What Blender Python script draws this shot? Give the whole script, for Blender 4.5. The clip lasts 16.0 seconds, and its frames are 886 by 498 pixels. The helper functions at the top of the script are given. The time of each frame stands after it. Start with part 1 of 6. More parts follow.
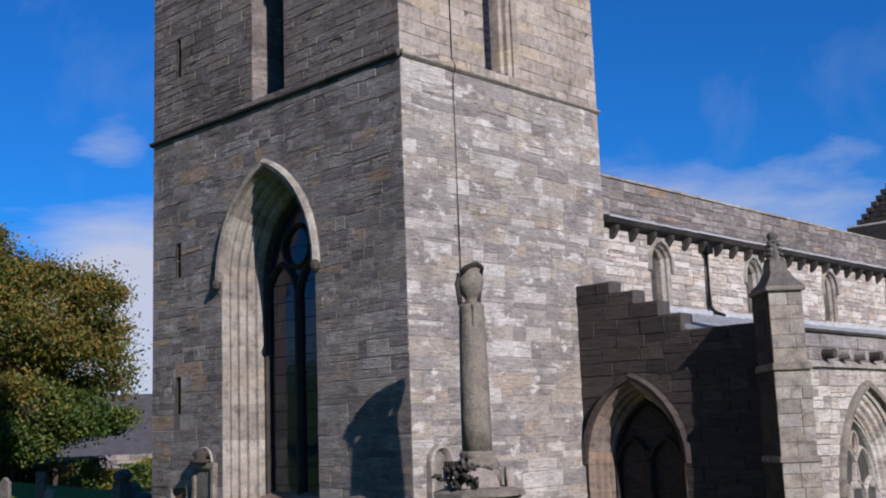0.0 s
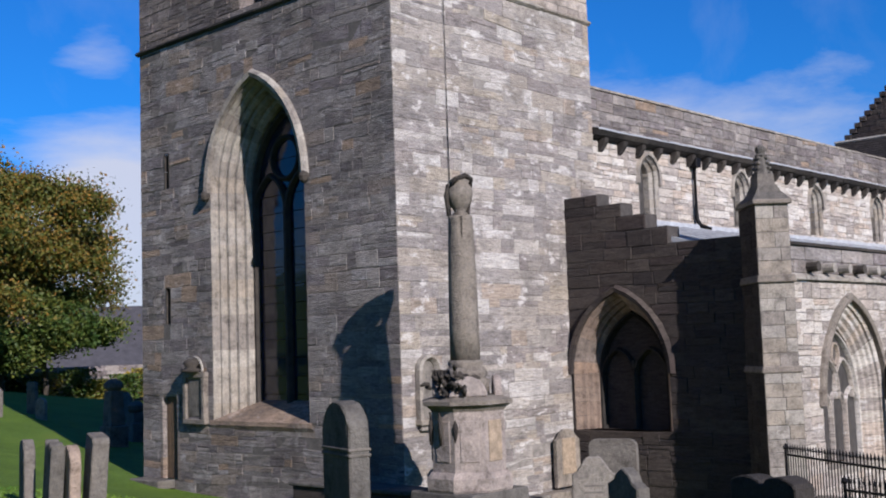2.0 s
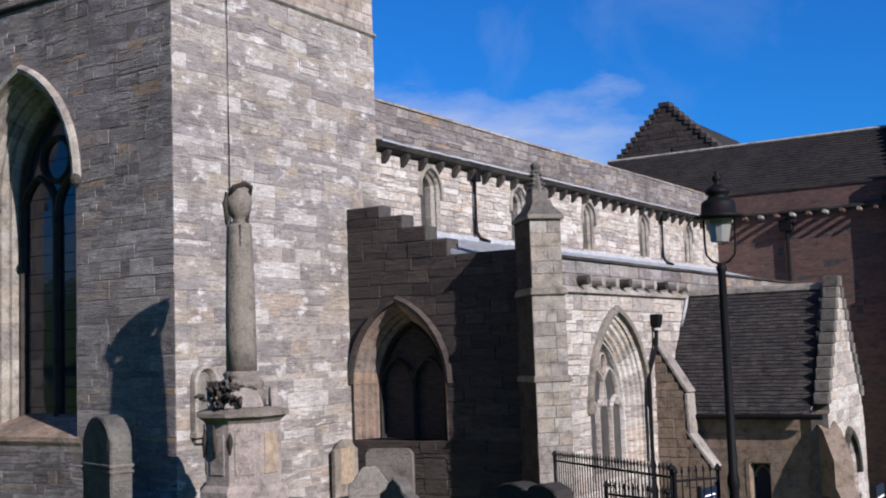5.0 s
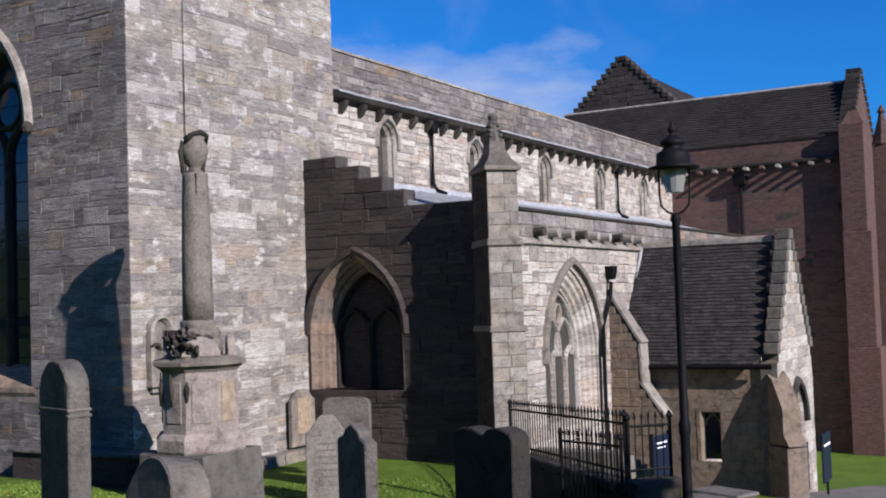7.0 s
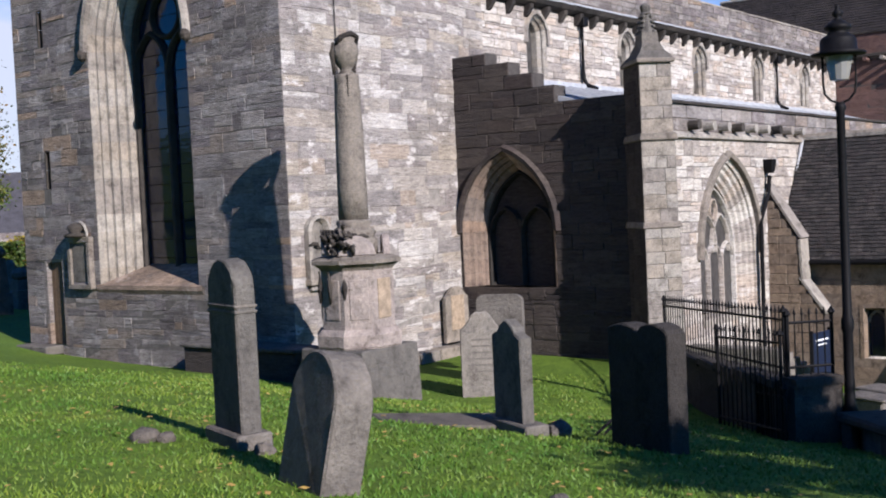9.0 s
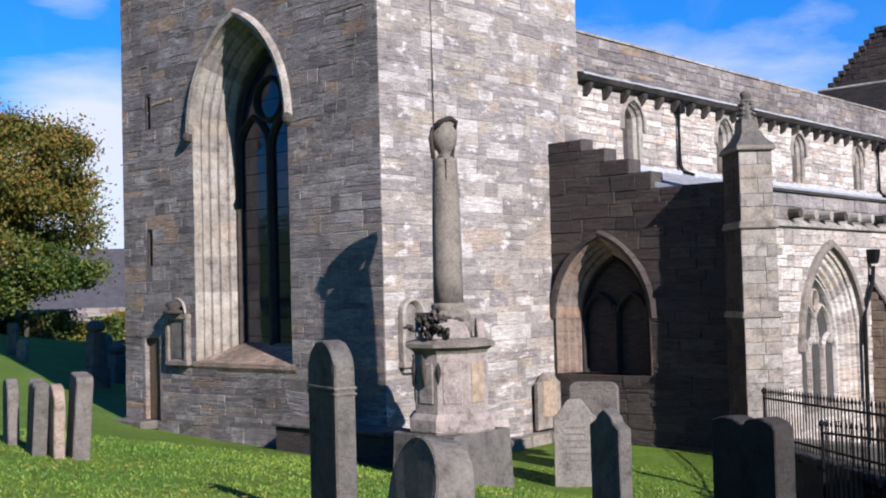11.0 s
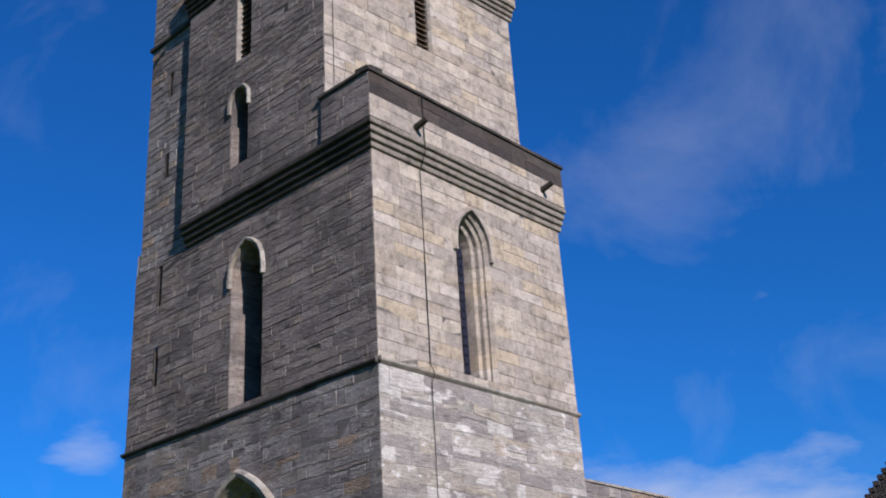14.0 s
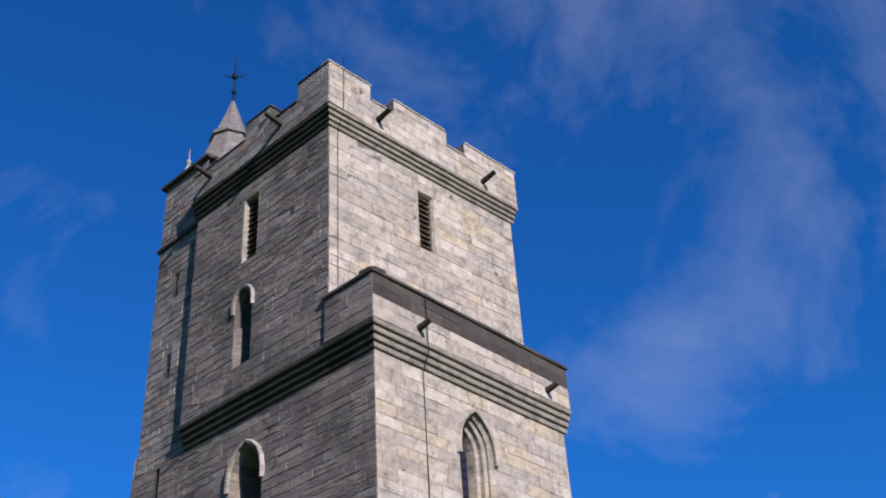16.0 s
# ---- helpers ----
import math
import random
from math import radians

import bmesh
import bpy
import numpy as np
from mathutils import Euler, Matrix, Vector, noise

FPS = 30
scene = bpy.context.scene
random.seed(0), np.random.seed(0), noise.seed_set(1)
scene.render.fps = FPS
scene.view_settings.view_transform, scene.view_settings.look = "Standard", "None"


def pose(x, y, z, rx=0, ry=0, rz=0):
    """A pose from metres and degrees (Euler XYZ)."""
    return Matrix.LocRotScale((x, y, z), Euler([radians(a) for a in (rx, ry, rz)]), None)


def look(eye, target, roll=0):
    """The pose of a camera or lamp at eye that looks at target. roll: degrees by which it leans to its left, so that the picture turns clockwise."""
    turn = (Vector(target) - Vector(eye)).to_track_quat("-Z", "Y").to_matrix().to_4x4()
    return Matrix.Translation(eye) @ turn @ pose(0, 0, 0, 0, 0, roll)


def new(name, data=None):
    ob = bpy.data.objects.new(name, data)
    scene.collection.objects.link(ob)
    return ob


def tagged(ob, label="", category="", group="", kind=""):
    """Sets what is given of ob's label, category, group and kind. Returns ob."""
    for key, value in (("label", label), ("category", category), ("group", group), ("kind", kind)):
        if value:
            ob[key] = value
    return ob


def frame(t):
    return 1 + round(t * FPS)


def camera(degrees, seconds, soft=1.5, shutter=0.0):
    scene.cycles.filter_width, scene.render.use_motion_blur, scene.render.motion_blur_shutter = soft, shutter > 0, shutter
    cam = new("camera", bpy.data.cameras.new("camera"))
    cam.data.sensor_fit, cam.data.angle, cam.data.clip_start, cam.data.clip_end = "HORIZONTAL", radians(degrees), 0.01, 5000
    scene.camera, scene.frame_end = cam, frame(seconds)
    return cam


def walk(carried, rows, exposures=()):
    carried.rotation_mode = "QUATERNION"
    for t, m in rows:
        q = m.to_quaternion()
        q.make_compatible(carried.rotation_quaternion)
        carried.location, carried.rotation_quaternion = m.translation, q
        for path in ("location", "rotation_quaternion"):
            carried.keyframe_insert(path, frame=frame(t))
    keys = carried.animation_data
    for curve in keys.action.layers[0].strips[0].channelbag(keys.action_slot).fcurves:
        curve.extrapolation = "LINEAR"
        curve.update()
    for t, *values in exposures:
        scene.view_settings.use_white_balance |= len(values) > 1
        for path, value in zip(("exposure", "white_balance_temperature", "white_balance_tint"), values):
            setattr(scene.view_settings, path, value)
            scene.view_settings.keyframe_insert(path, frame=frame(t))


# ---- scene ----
cam = camera(43.29, 16.0, soft=2.0)
PATH = [
    (0, 0.000, 0.000, 3.300, 99.411, 2.105, -45.868),
    (0.5, -0.055, -0.016, 3.271, 98.545, 2.120, -45.743),
    (1, -0.084, 0.016, 3.268, 97.417, 2.652, -45.786),
    (1.5, -0.066, -0.003, 3.277, 96.027, 2.260, -46.007),
    (2, -0.075, -0.020, 3.241, 94.987, 1.938, -46.555),
    (2.5, -0.061, 0.018, 3.230, 94.750, 2.110, -47.852),
    (3, -0.053, 0.001, 3.226, 94.334, 2.008, -49.851),
    (3.5, -0.114, -0.027, 3.209, 94.303, 2.055, -51.866),
    (4, -0.052, -0.057, 3.222, 94.759, 1.962, -53.773),
    (4.5, -0.016, -0.156, 3.257, 95.116, 1.743, -55.849),
    (4.7, 0.003, -0.133, 3.268, 95.221, 1.870, -56.598),
    (6.8, -0.066, -0.155, 3.188, 93.610, 1.928, -60.468),
    (7, -0.061, -0.151, 3.182, 92.653, 1.893, -59.739),
    (7.5, -0.037, -0.130, 3.178, 90.746, 1.927, -58.735),
    (8, -0.040, -0.130, 3.172, 89.457, 2.477, -57.158),
    (8.5, -0.055, -0.131, 3.168, 88.120, 2.625, -55.209),
    (9, -0.069, -0.128, 3.168, 87.753, 2.702, -52.041),
    (9.2, -0.079, -0.138, 3.166, 87.544, 2.576, -50.459),
    (11.3, -0.104, 0.031, 3.209, 93.933, 1.957, -47.247),
    (11.5, -0.068, 0.030, 3.251, 95.612, 2.262, -47.163),
    (12, -0.022, 0.056, 3.292, 100.110, 2.580, -46.933),
    (12.5, -0.034, 0.099, 3.369, 104.577, 2.802, -46.952),
    (13, 0.048, 0.120, 3.449, 108.115, 2.937, -46.989),
    (13.5, 0.087, 0.132, 3.498, 111.625, 3.121, -46.776),
    (14, 0.190, 0.229, 3.503, 114.731, 3.225, -46.726),
    (14.5, 0.212, 0.198, 3.557, 117.544, 3.340, -46.612),
    (15, 0.237, 0.246, 3.635, 120.449, 3.328, -46.549),
    (15.5, 0.250, 0.318, 3.642, 122.663, 3.242, -46.639),
    (16, 0.292, 0.309, 3.666, 124.852, 3.137, -46.562),
]
walk(cam, [(t, pose(x, y, z, rx, ry, rz)) for t, x, y, z, rx, ry, rz in PATH], exposures=[(0, 0.42, 6320, 14.5), (2, 0.58, 6320, 14.5), (3, 0.68, 6320, 14.5), (4.5, 0.66, 6320, 14.5), (7.5, 0.61, 6320, 14.5), (8.2, 0.72, 6320, 14.5), (9, 0.86, 6320, 14.5), (11.5, 1.00, 6320, 14.5), (12.5, 0.74, 6320, 14.5), (14, 0.57, 6320, 14.5), (16, 0.78, 6320, 14.5)])

# ---- daylight: low autumn sun from the south, a little west; x is east, y north ----
SUN_EL, SUN_W = 27.0, 17.4
to_sun = Vector((-math.sin(radians(SUN_W)) * math.cos(radians(SUN_EL)), -math.cos(radians(SUN_W)) * math.cos(radians(SUN_EL)), math.sin(radians(SUN_EL))))
sun_data = bpy.data.lights.new("sun", "SUN")
sun_data.energy, sun_data.angle, sun_data.color = 5.0, radians(0.5), (1.0, 0.925, 0.87)
sun = new("sun", sun_data)
sun.matrix_world = look(to_sun * 60, (0, 0, 0))

world = bpy.data.worlds.new("sky")
scene.world = world
world.use_nodes = True
wt = world.node_tree
wt.nodes.clear()


def wn(kind, **values):
    n = wt.nodes.new(kind)
    for k, v in values.items():
        n.inputs[k].default_value = v
    return n


sky = wt.nodes.new("ShaderNodeTexSky")
sky.sky_type, sky.sun_disc = "NISHITA", False
sky.sun_elevation, sky.sun_rotation = radians(SUN_EL), radians(180 + SUN_W)
sky.air_density, sky.dust_density, sky.ozone_density = 1.0, 0.3, 3.0
coord = wt.nodes.new("ShaderNodeTexCoord")
# wind-drawn clouds: noise stretched along the horizon, thicker low down
stretch = wt.nodes.new("ShaderNodeMapping")
stretch.inputs["Location"].default_value = (0.2, 0.75, 0.1)
stretch.inputs["Rotation"].default_value = (0.10, -0.12, 0.3)
stretch.inputs["Scale"].default_value = (1.2, 1.2, 3.6)
wt.links.new(coord.outputs["Generated"], stretch.inputs["Vector"])
puff = wn("ShaderNodeTexNoise", Scale=2.1, Detail=9.0, Roughness=0.62, Distortion=0.2)
wt.links.new(stretch.outputs["Vector"], puff.inputs["Vector"])
height = wt.nodes.new("ShaderNodeSeparateXYZ")
wt.links.new(coord.outputs["Generated"], height.inputs[0])
low = wt.nodes.new("ShaderNodeMapRange")
low.inputs["From Min"].default_value, low.inputs["From Max"].default_value = 0.02, 0.50
low.inputs["To Min"].default_value, low.inputs["To Max"].default_value = 0.11, -0.22
wt.links.new(height.outputs["Z"], low.inputs["Value"])
summed = wt.nodes.new("ShaderNodeMath")
summed.operation = "ADD"
wt.links.new(puff.outputs["Fac"], summed.inputs[0])
wt.links.new(low.outputs["Result"], summed.inputs[1])


def banks(total, places):
    """Thickens a cloud noise round some ways of the sky."""
    for way, size, thick in places:
        apart = wt.nodes.new("ShaderNodeVectorMath")
        apart.operation = "DISTANCE"
        apart.inputs[1].default_value = way
        wt.links.new(coord.outputs["Generated"], apart.inputs[0])
        near_ = wt.nodes.new("ShaderNodeMapRange")
        near_.interpolation_type = "SMOOTHSTEP"
        near_.inputs["From Min"].default_value, near_.inputs["From Max"].default_value = 0.0, size
        near_.inputs["To Min"].default_value, near_.inputs["To Max"].default_value = thick, 0.0
        wt.links.new(apart.outputs["Value"], near_.inputs["Value"])
        add = wt.nodes.new("ShaderNodeMath")
        add.operation = "ADD"
        wt.links.new(total, add.inputs[0])
        wt.links.new(near_.outputs["Result"], add.inputs[1])
        total = add.outputs[0]
    return total


# a heap of cloud low in the north-north-east, streaks over the nave
total = banks(summed.outputs[0], (((0.503, 0.856, 0.11), 0.125, 0.75), ((0.474, 0.839, 0.267), 0.06, 0.17), ((0.83, 0.51, 0.19), 0.12, 0.14), ((0.895, 0.39, 0.205), 0.11, 0.16)))
cover = wt.nodes.new("ShaderNodeValToRGB")
cover.color_ramp.elements[0].position, cover.color_ramp.elements[1].position = 0.53, 0.87
wt.links.new(total, cover.inputs["Fac"])
part_cover = wt.nodes.new("ShaderNodeMath")
part_cover.operation = "MULTIPLY"
part_cover.inputs[1].default_value = 0.88
wt.links.new(cover.outputs["Color"], part_cover.inputs[0])
tint = wt.nodes.new("ShaderNodeMix")
tint.data_type, tint.blend_type = "RGBA", "MULTIPLY"
tint.inputs["Factor"].default_value = 1.0
tint.inputs[7].default_value = (0.13, 0.76, 1.54, 1)
wt.links.new(sky.outputs["Color"], tint.inputs[6])
mix = wt.nodes.new("ShaderNodeMix")
mix.data_type = "RGBA"
# a thin high veil, soft-edged
veil = wn("ShaderNodeTexNoise", Scale=4.2, Detail=8.0, Roughness=0.6, Distortion=0.5)
drift = wt.nodes.new("ShaderNodeMapping")
drift.inputs["Rotation"].default_value = (0, 0, radians(90))
drift.inputs["Scale"].default_value = (1, -1, 1)
wt.links.new(coord.outputs["Generated"], drift.inputs["Vector"])
wt.links.new(drift.outputs["Vector"], veil.inputs["Vector"])
thin = wt.nodes.new("ShaderNodeMapRange")
thin.inputs["From Min"].default_value, thin.inputs["From Max"].default_value = 0.56, 0.95
thin.inputs["To Min"].default_value, thin.inputs["To Max"].default_value = 0.0, 0.25
wt.links.new(banks(veil.outputs["Fac"], (((0.78, 0.434, 0.452), 0.09, 0.16), ((0.476, 0.509, 0.718), 0.18, 0.14), ((0.74, 0.16, 0.64), 0.40, 0.17))), thin.inputs["Value"])
both = wt.nodes.new("ShaderNodeMath")
both.operation = "MAXIMUM"
wt.links.new(part_cover.outputs[0], both.inputs[0])
wt.links.new(thin.outputs["Result"], both.inputs[1])
wt.links.new(both.outputs[0], mix.inputs["Factor"])
wt.links.new(tint.outputs[2], mix.inputs[6])
mix.inputs[7].default_value = (8.0, 8.3, 9.2, 1)
back = wn("ShaderNodeBackground", Strength=0.0552)
wt.links.new(mix.outputs[2], back.inputs["Color"])
wo = wt.nodes.new("ShaderNodeOutputWorld")
wt.links.new(back.outputs[0], wo.inputs["Surface"])

# ---- materials ----
def material(name):
    m = bpy.data.materials.new(name)
    m.use_nodes = True
    return m, m.node_tree, m.node_tree.nodes["Principled BSDF"]


def ramp(t, fac, stops, interpolation="LINEAR"):
    n = t.nodes.new("ShaderNodeValToRGB")
    n.color_ramp.interpolation = interpolation
    while len(n.color_ramp.elements) < len(stops):
        n.color_ramp.elements.new(0.5)
    for e, (p, c) in zip(n.color_ramp.elements, stops):
        e.position, e.color = p, (*c, 1)
    t.links.new(fac, n.inputs["Fac"])
    return n.outputs["Color"]


def noise_of(t, scale, detail=4.0, rough=0.6, stretch=(1, 1, 1), world=True):
    c = t.nodes.new("ShaderNodeNewGeometry").outputs["Position"] if world else t.nodes.new("ShaderNodeTexCoord").outputs["Object"]
    m = t.nodes.new("ShaderNodeMapping")
    m.inputs["Scale"].default_value = stretch
    t.links.new(c, m.inputs["Vector"])
    n = t.nodes.new("ShaderNodeTexNoise")
    n.inputs["Scale"].default_value, n.inputs["Detail"].default_value, n.inputs["Roughness"].default_value = scale, detail, rough
    t.links.new(m.outputs["Vector"], n.inputs["Vector"])
    return n.outputs["Fac"]


def blend(t, a, b, fac, kind="MIX"):
    n = t.nodes.new("ShaderNodeMix")
    n.data_type, n.blend_type = "RGBA", kind
    for socket, v in ((n.inputs[6], a), (n.inputs[7], b), (n.inputs["Factor"], fac)):
        if isinstance(v, (int, float)):
            socket.default_value = v
        elif isinstance(v, tuple):
            socket.default_value = (*v, 1)
        else:
            t.links.new(v, socket)
    return n.outputs[2]


def bump(t, bsdf, height, strength, distance):
    n = t.nodes.new("ShaderNodeBump")
    n.inputs["Strength"].default_value, n.inputs["Distance"].default_value = strength, distance
    t.links.new(height, n.inputs["Height"])
    t.links.new(n.outputs["Normal"], bsdf.inputs["Normal"])


def piece_random(t):
    a = t.nodes.new("ShaderNodeNewGeometry").outputs["Random Per Island"]
    b = t.nodes.new("ShaderNodeObjectInfo").outputs["Random"]
    s = t.nodes.new("ShaderNodeMath")
    s.operation = "ADD"
    t.links.new(a, s.inputs[0])
    t.links.new(b, s.inputs[1])
    f = t.nodes.new("ShaderNodeMath")
    f.operation = "FRACT"
    t.links.new(s.outputs[0], f.inputs[0])
    return f.outputs[0]


def stone_material(name, stops, dirt=0.5, dirt_colour=(0.055, 0.048, 0.045), grain=0.5, layered=True, weather=0.47, chalk=0.0):
    """Sandstone, one tone a block, with grain, bedding streaks, dark weathering and chalky patches."""
    m, t, b = material(name)
    mean = tuple(sum(c[i] for _, c in stops) / len(stops) for i in range(3))
    base = blend(t, ramp(t, piece_random(t), stops, "CONSTANT"), mean, 0.0)
    if layered:
        # blocks weathered into one another, and eroded beds
        patchy = noise_of(t, 2.3, 9, 0.7, (1, 1, 2.6))
        base = blend(t, base, ramp(t, patchy, [(0.34, tuple(0.55 * c for c in mean)), (0.5, mean), (0.66, tuple(1.6 * c for c in mean))]), 0.22)
        bed = noise_of(t, 5.0, 6, 0.62, (1, 1, 9))
        base = blend(t, base, ramp(t, bed, [(0.33, (0.30, 0.28, 0.27)), (0.40, (1, 1, 1))]), 0.6, "MULTIPLY")
    streak = noise_of(t, 3.4, 8, 0.75, (1, 1, 5.5) if layered else (1, 1, 1))
    base = blend(t, base, ramp(t, streak, [(0.30, (0.26, 0.24, 0.23)), (0.47, (0.92, 0.92, 0.92)), (0.70, (1.38, 1.36, 1.33))]), 0.9, "MULTIPLY")
    stain = noise_of(t, 0.6, 8, 0.68, (1, 1, 0.8))
    base = blend(t, base, dirt_colour, ramp(t, stain, [(weather, (0, 0, 0)), (weather + 0.22, (dirt, dirt, dirt))]))
    if chalk:
        patch = noise_of(t, 1.5, 9, 0.72, (1, 1, 2.0))
        base = blend(t, base, (0.56, 0.54, 0.52), ramp(t, patch, [(0.56, (0, 0, 0)), (0.63, (chalk, chalk, chalk))]))
    speck = noise_of(t, 24, 4, 0.65)
    base = blend(t, base, ramp(t, speck, [(0.3, (0.55, 0.53, 0.51)), (0.58, (1, 1, 1)), (0.74, (1.28, 1.28, 1.25))]), grain, "MULTIPLY")
    t.links.new(base, b.inputs["Base Color"])
    b.inputs["Roughness"].default_value = 0.92
    b.inputs["Specular IOR Level"].default_value = 0.2
    bump(t, b, blend(t, streak, speck, 0.35), 1.0, 0.06)
    return m


def even(*colours):
    n = len(colours)
    return [(i / n, c) for i, c in enumerate(colours)]


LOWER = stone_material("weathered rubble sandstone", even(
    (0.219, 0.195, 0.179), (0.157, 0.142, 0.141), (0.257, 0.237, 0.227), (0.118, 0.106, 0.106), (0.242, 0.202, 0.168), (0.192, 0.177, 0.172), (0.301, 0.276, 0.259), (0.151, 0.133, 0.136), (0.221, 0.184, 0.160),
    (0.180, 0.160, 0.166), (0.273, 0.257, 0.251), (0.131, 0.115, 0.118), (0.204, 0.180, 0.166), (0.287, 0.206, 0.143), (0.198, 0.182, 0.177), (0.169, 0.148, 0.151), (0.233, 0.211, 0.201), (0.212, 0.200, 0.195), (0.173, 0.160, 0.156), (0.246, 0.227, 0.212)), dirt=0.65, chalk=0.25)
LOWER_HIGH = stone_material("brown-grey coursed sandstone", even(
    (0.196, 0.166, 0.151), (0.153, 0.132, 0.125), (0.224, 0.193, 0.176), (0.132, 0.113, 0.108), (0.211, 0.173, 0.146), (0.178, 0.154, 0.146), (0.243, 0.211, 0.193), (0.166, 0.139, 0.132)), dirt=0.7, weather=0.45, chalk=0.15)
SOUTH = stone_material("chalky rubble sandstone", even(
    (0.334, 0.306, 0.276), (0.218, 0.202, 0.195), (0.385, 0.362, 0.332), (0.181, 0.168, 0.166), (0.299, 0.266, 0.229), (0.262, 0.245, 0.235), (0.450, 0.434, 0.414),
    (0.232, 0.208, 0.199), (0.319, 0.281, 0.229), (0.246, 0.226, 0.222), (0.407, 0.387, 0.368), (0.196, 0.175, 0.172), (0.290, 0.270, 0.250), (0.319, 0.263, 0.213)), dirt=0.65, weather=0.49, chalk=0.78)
UPPER = stone_material("cream ashlar sandstone", even(
    (0.311, 0.271, 0.233), (0.281, 0.244, 0.211), (0.346, 0.302, 0.257), (0.261, 0.228, 0.201), (0.332, 0.277, 0.213), (0.303, 0.267, 0.240), (0.352, 0.311, 0.275), (0.268, 0.228, 0.190)), dirt=0.3, weather=0.52, layered=False)
DRESSED = stone_material("dressed sandstone", even(
    (0.277, 0.254, 0.221), (0.238, 0.218, 0.195), (0.310, 0.290, 0.257), (0.257, 0.228, 0.191), (0.290, 0.271, 0.244), (0.218, 0.198, 0.178)), dirt=0.4, layered=False, weather=0.5)
# sooty stone, its colour lowered further to stand in for shade
AISLE = stone_material("sooty rubble sandstone toned down for shade", even(
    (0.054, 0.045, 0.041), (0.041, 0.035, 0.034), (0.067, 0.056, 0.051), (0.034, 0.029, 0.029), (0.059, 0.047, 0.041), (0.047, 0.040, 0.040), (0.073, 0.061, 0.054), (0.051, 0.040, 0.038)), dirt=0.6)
PALE = stone_material("pale buff rubble", even(
    (0.407, 0.371, 0.327), (0.290, 0.262, 0.240), (0.464, 0.436, 0.396), (0.349, 0.305, 0.268), (0.436, 0.399, 0.355), (0.254, 0.229, 0.210), (0.399, 0.334, 0.276), (0.494, 0.472, 0.436)), dirt=0.5, weather=0.52, chalk=0.6)
RED = stone_material("reddish ashlar sandstone", even(
    (0.110, 0.066, 0.058), (0.098, 0.059, 0.054), (0.123, 0.074, 0.064), (0.106, 0.068, 0.061), (0.120, 0.070, 0.058)), dirt=0.3)
BUFF = stone_material("smooth buff ashlar", even((0.185, 0.139, 0.103), (0.170, 0.131, 0.100), (0.201, 0.154, 0.114), (0.180, 0.142, 0.111)), dirt=0.25, layered=False, weather=0.55)
# sooty carved stone, made blacker still in place of deep shade
DARKSTONE = stone_material("soot-black carved sandstone deepened for shade", even((0.034, 0.030, 0.027), (0.044, 0.039, 0.035), (0.028, 0.026, 0.024), (0.052, 0.046, 0.040)), dirt=0.4, layered=False)
GRAVE = stone_material("weathered grey gravestone", even((0.124, 0.115, 0.102), (0.146, 0.133, 0.118), (0.108, 0.102, 0.093)), dirt=0.5, layered=False, weather=0.5)
GRAVE_PALE = stone_material("pale lichened gravestone", even((0.190, 0.174, 0.155), (0.213, 0.188, 0.160), (0.168, 0.155, 0.138)), dirt=0.45, layered=False, weather=0.5)
MONUMENT = stone_material("pinkish grey monument sandstone", even((0.264, 0.228, 0.208), (0.284, 0.244, 0.221), (0.251, 0.221, 0.205)), dirt=0.45, layered=False, weather=0.53)
SHAFT = stone_material("grey-brown column sandstone", even((0.178, 0.158, 0.135), (0.191, 0.168, 0.145)), dirt=0.35, layered=False, weather=0.5)
WARM = stone_material("warm brown sandstone", even((0.23, 0.168, 0.128), (0.20, 0.152, 0.122), (0.26, 0.205, 0.165), (0.225, 0.175, 0.142), (0.18, 0.15, 0.13)), dirt=0.6, layered=False, weather=0.48)
SLATE = stone_material("dark roof slate", even((0.034, 0.032, 0.032), (0.045, 0.041, 0.041), (0.029, 0.028, 0.028), (0.053, 0.048, 0.046), (0.040, 0.035, 0.035)), dirt=0.2, layered=False)
SLATE_FAR = stone_material("brown-black roof slate", even((0.023, 0.020, 0.018), (0.028, 0.024, 0.023), (0.021, 0.018, 0.018)), dirt=0.3, layered=False)
WORN = stone_material("worn ledger slab", even((0.099, 0.089, 0.079), (0.119, 0.106, 0.092)), dirt=0.5, layered=False)


def plain(name, colour, rough=0.6, metal=0.0, var=0.25, scale=9.0, spec=0.4, depth=0.004):
    m, t, b = material(name)
    n = noise_of(t, scale, 5, 0.65)
    fine = noise_of(t, scale * 7, 3, 0.6)
    c = blend(t, colour, ramp(t, n, [(0.3, (1 - var,) * 3), (0.7, (1 + var,) * 3)]), 1.0, "MULTIPLY")
    c = blend(t, c, ramp(t, fine, [(0.35, (1 - var * 0.6,) * 3), (0.65, (1 + var * 0.4,) * 3)]), 1.0, "MULTIPLY")
    t.links.new(c, b.inputs["Base Color"])
    b.inputs["Roughness"].default_value, b.inputs["Metallic"].default_value = rough, metal
    b.inputs["Specular IOR Level"].default_value = spec
    bump(t, b, fine, 0.3, depth)
    return m


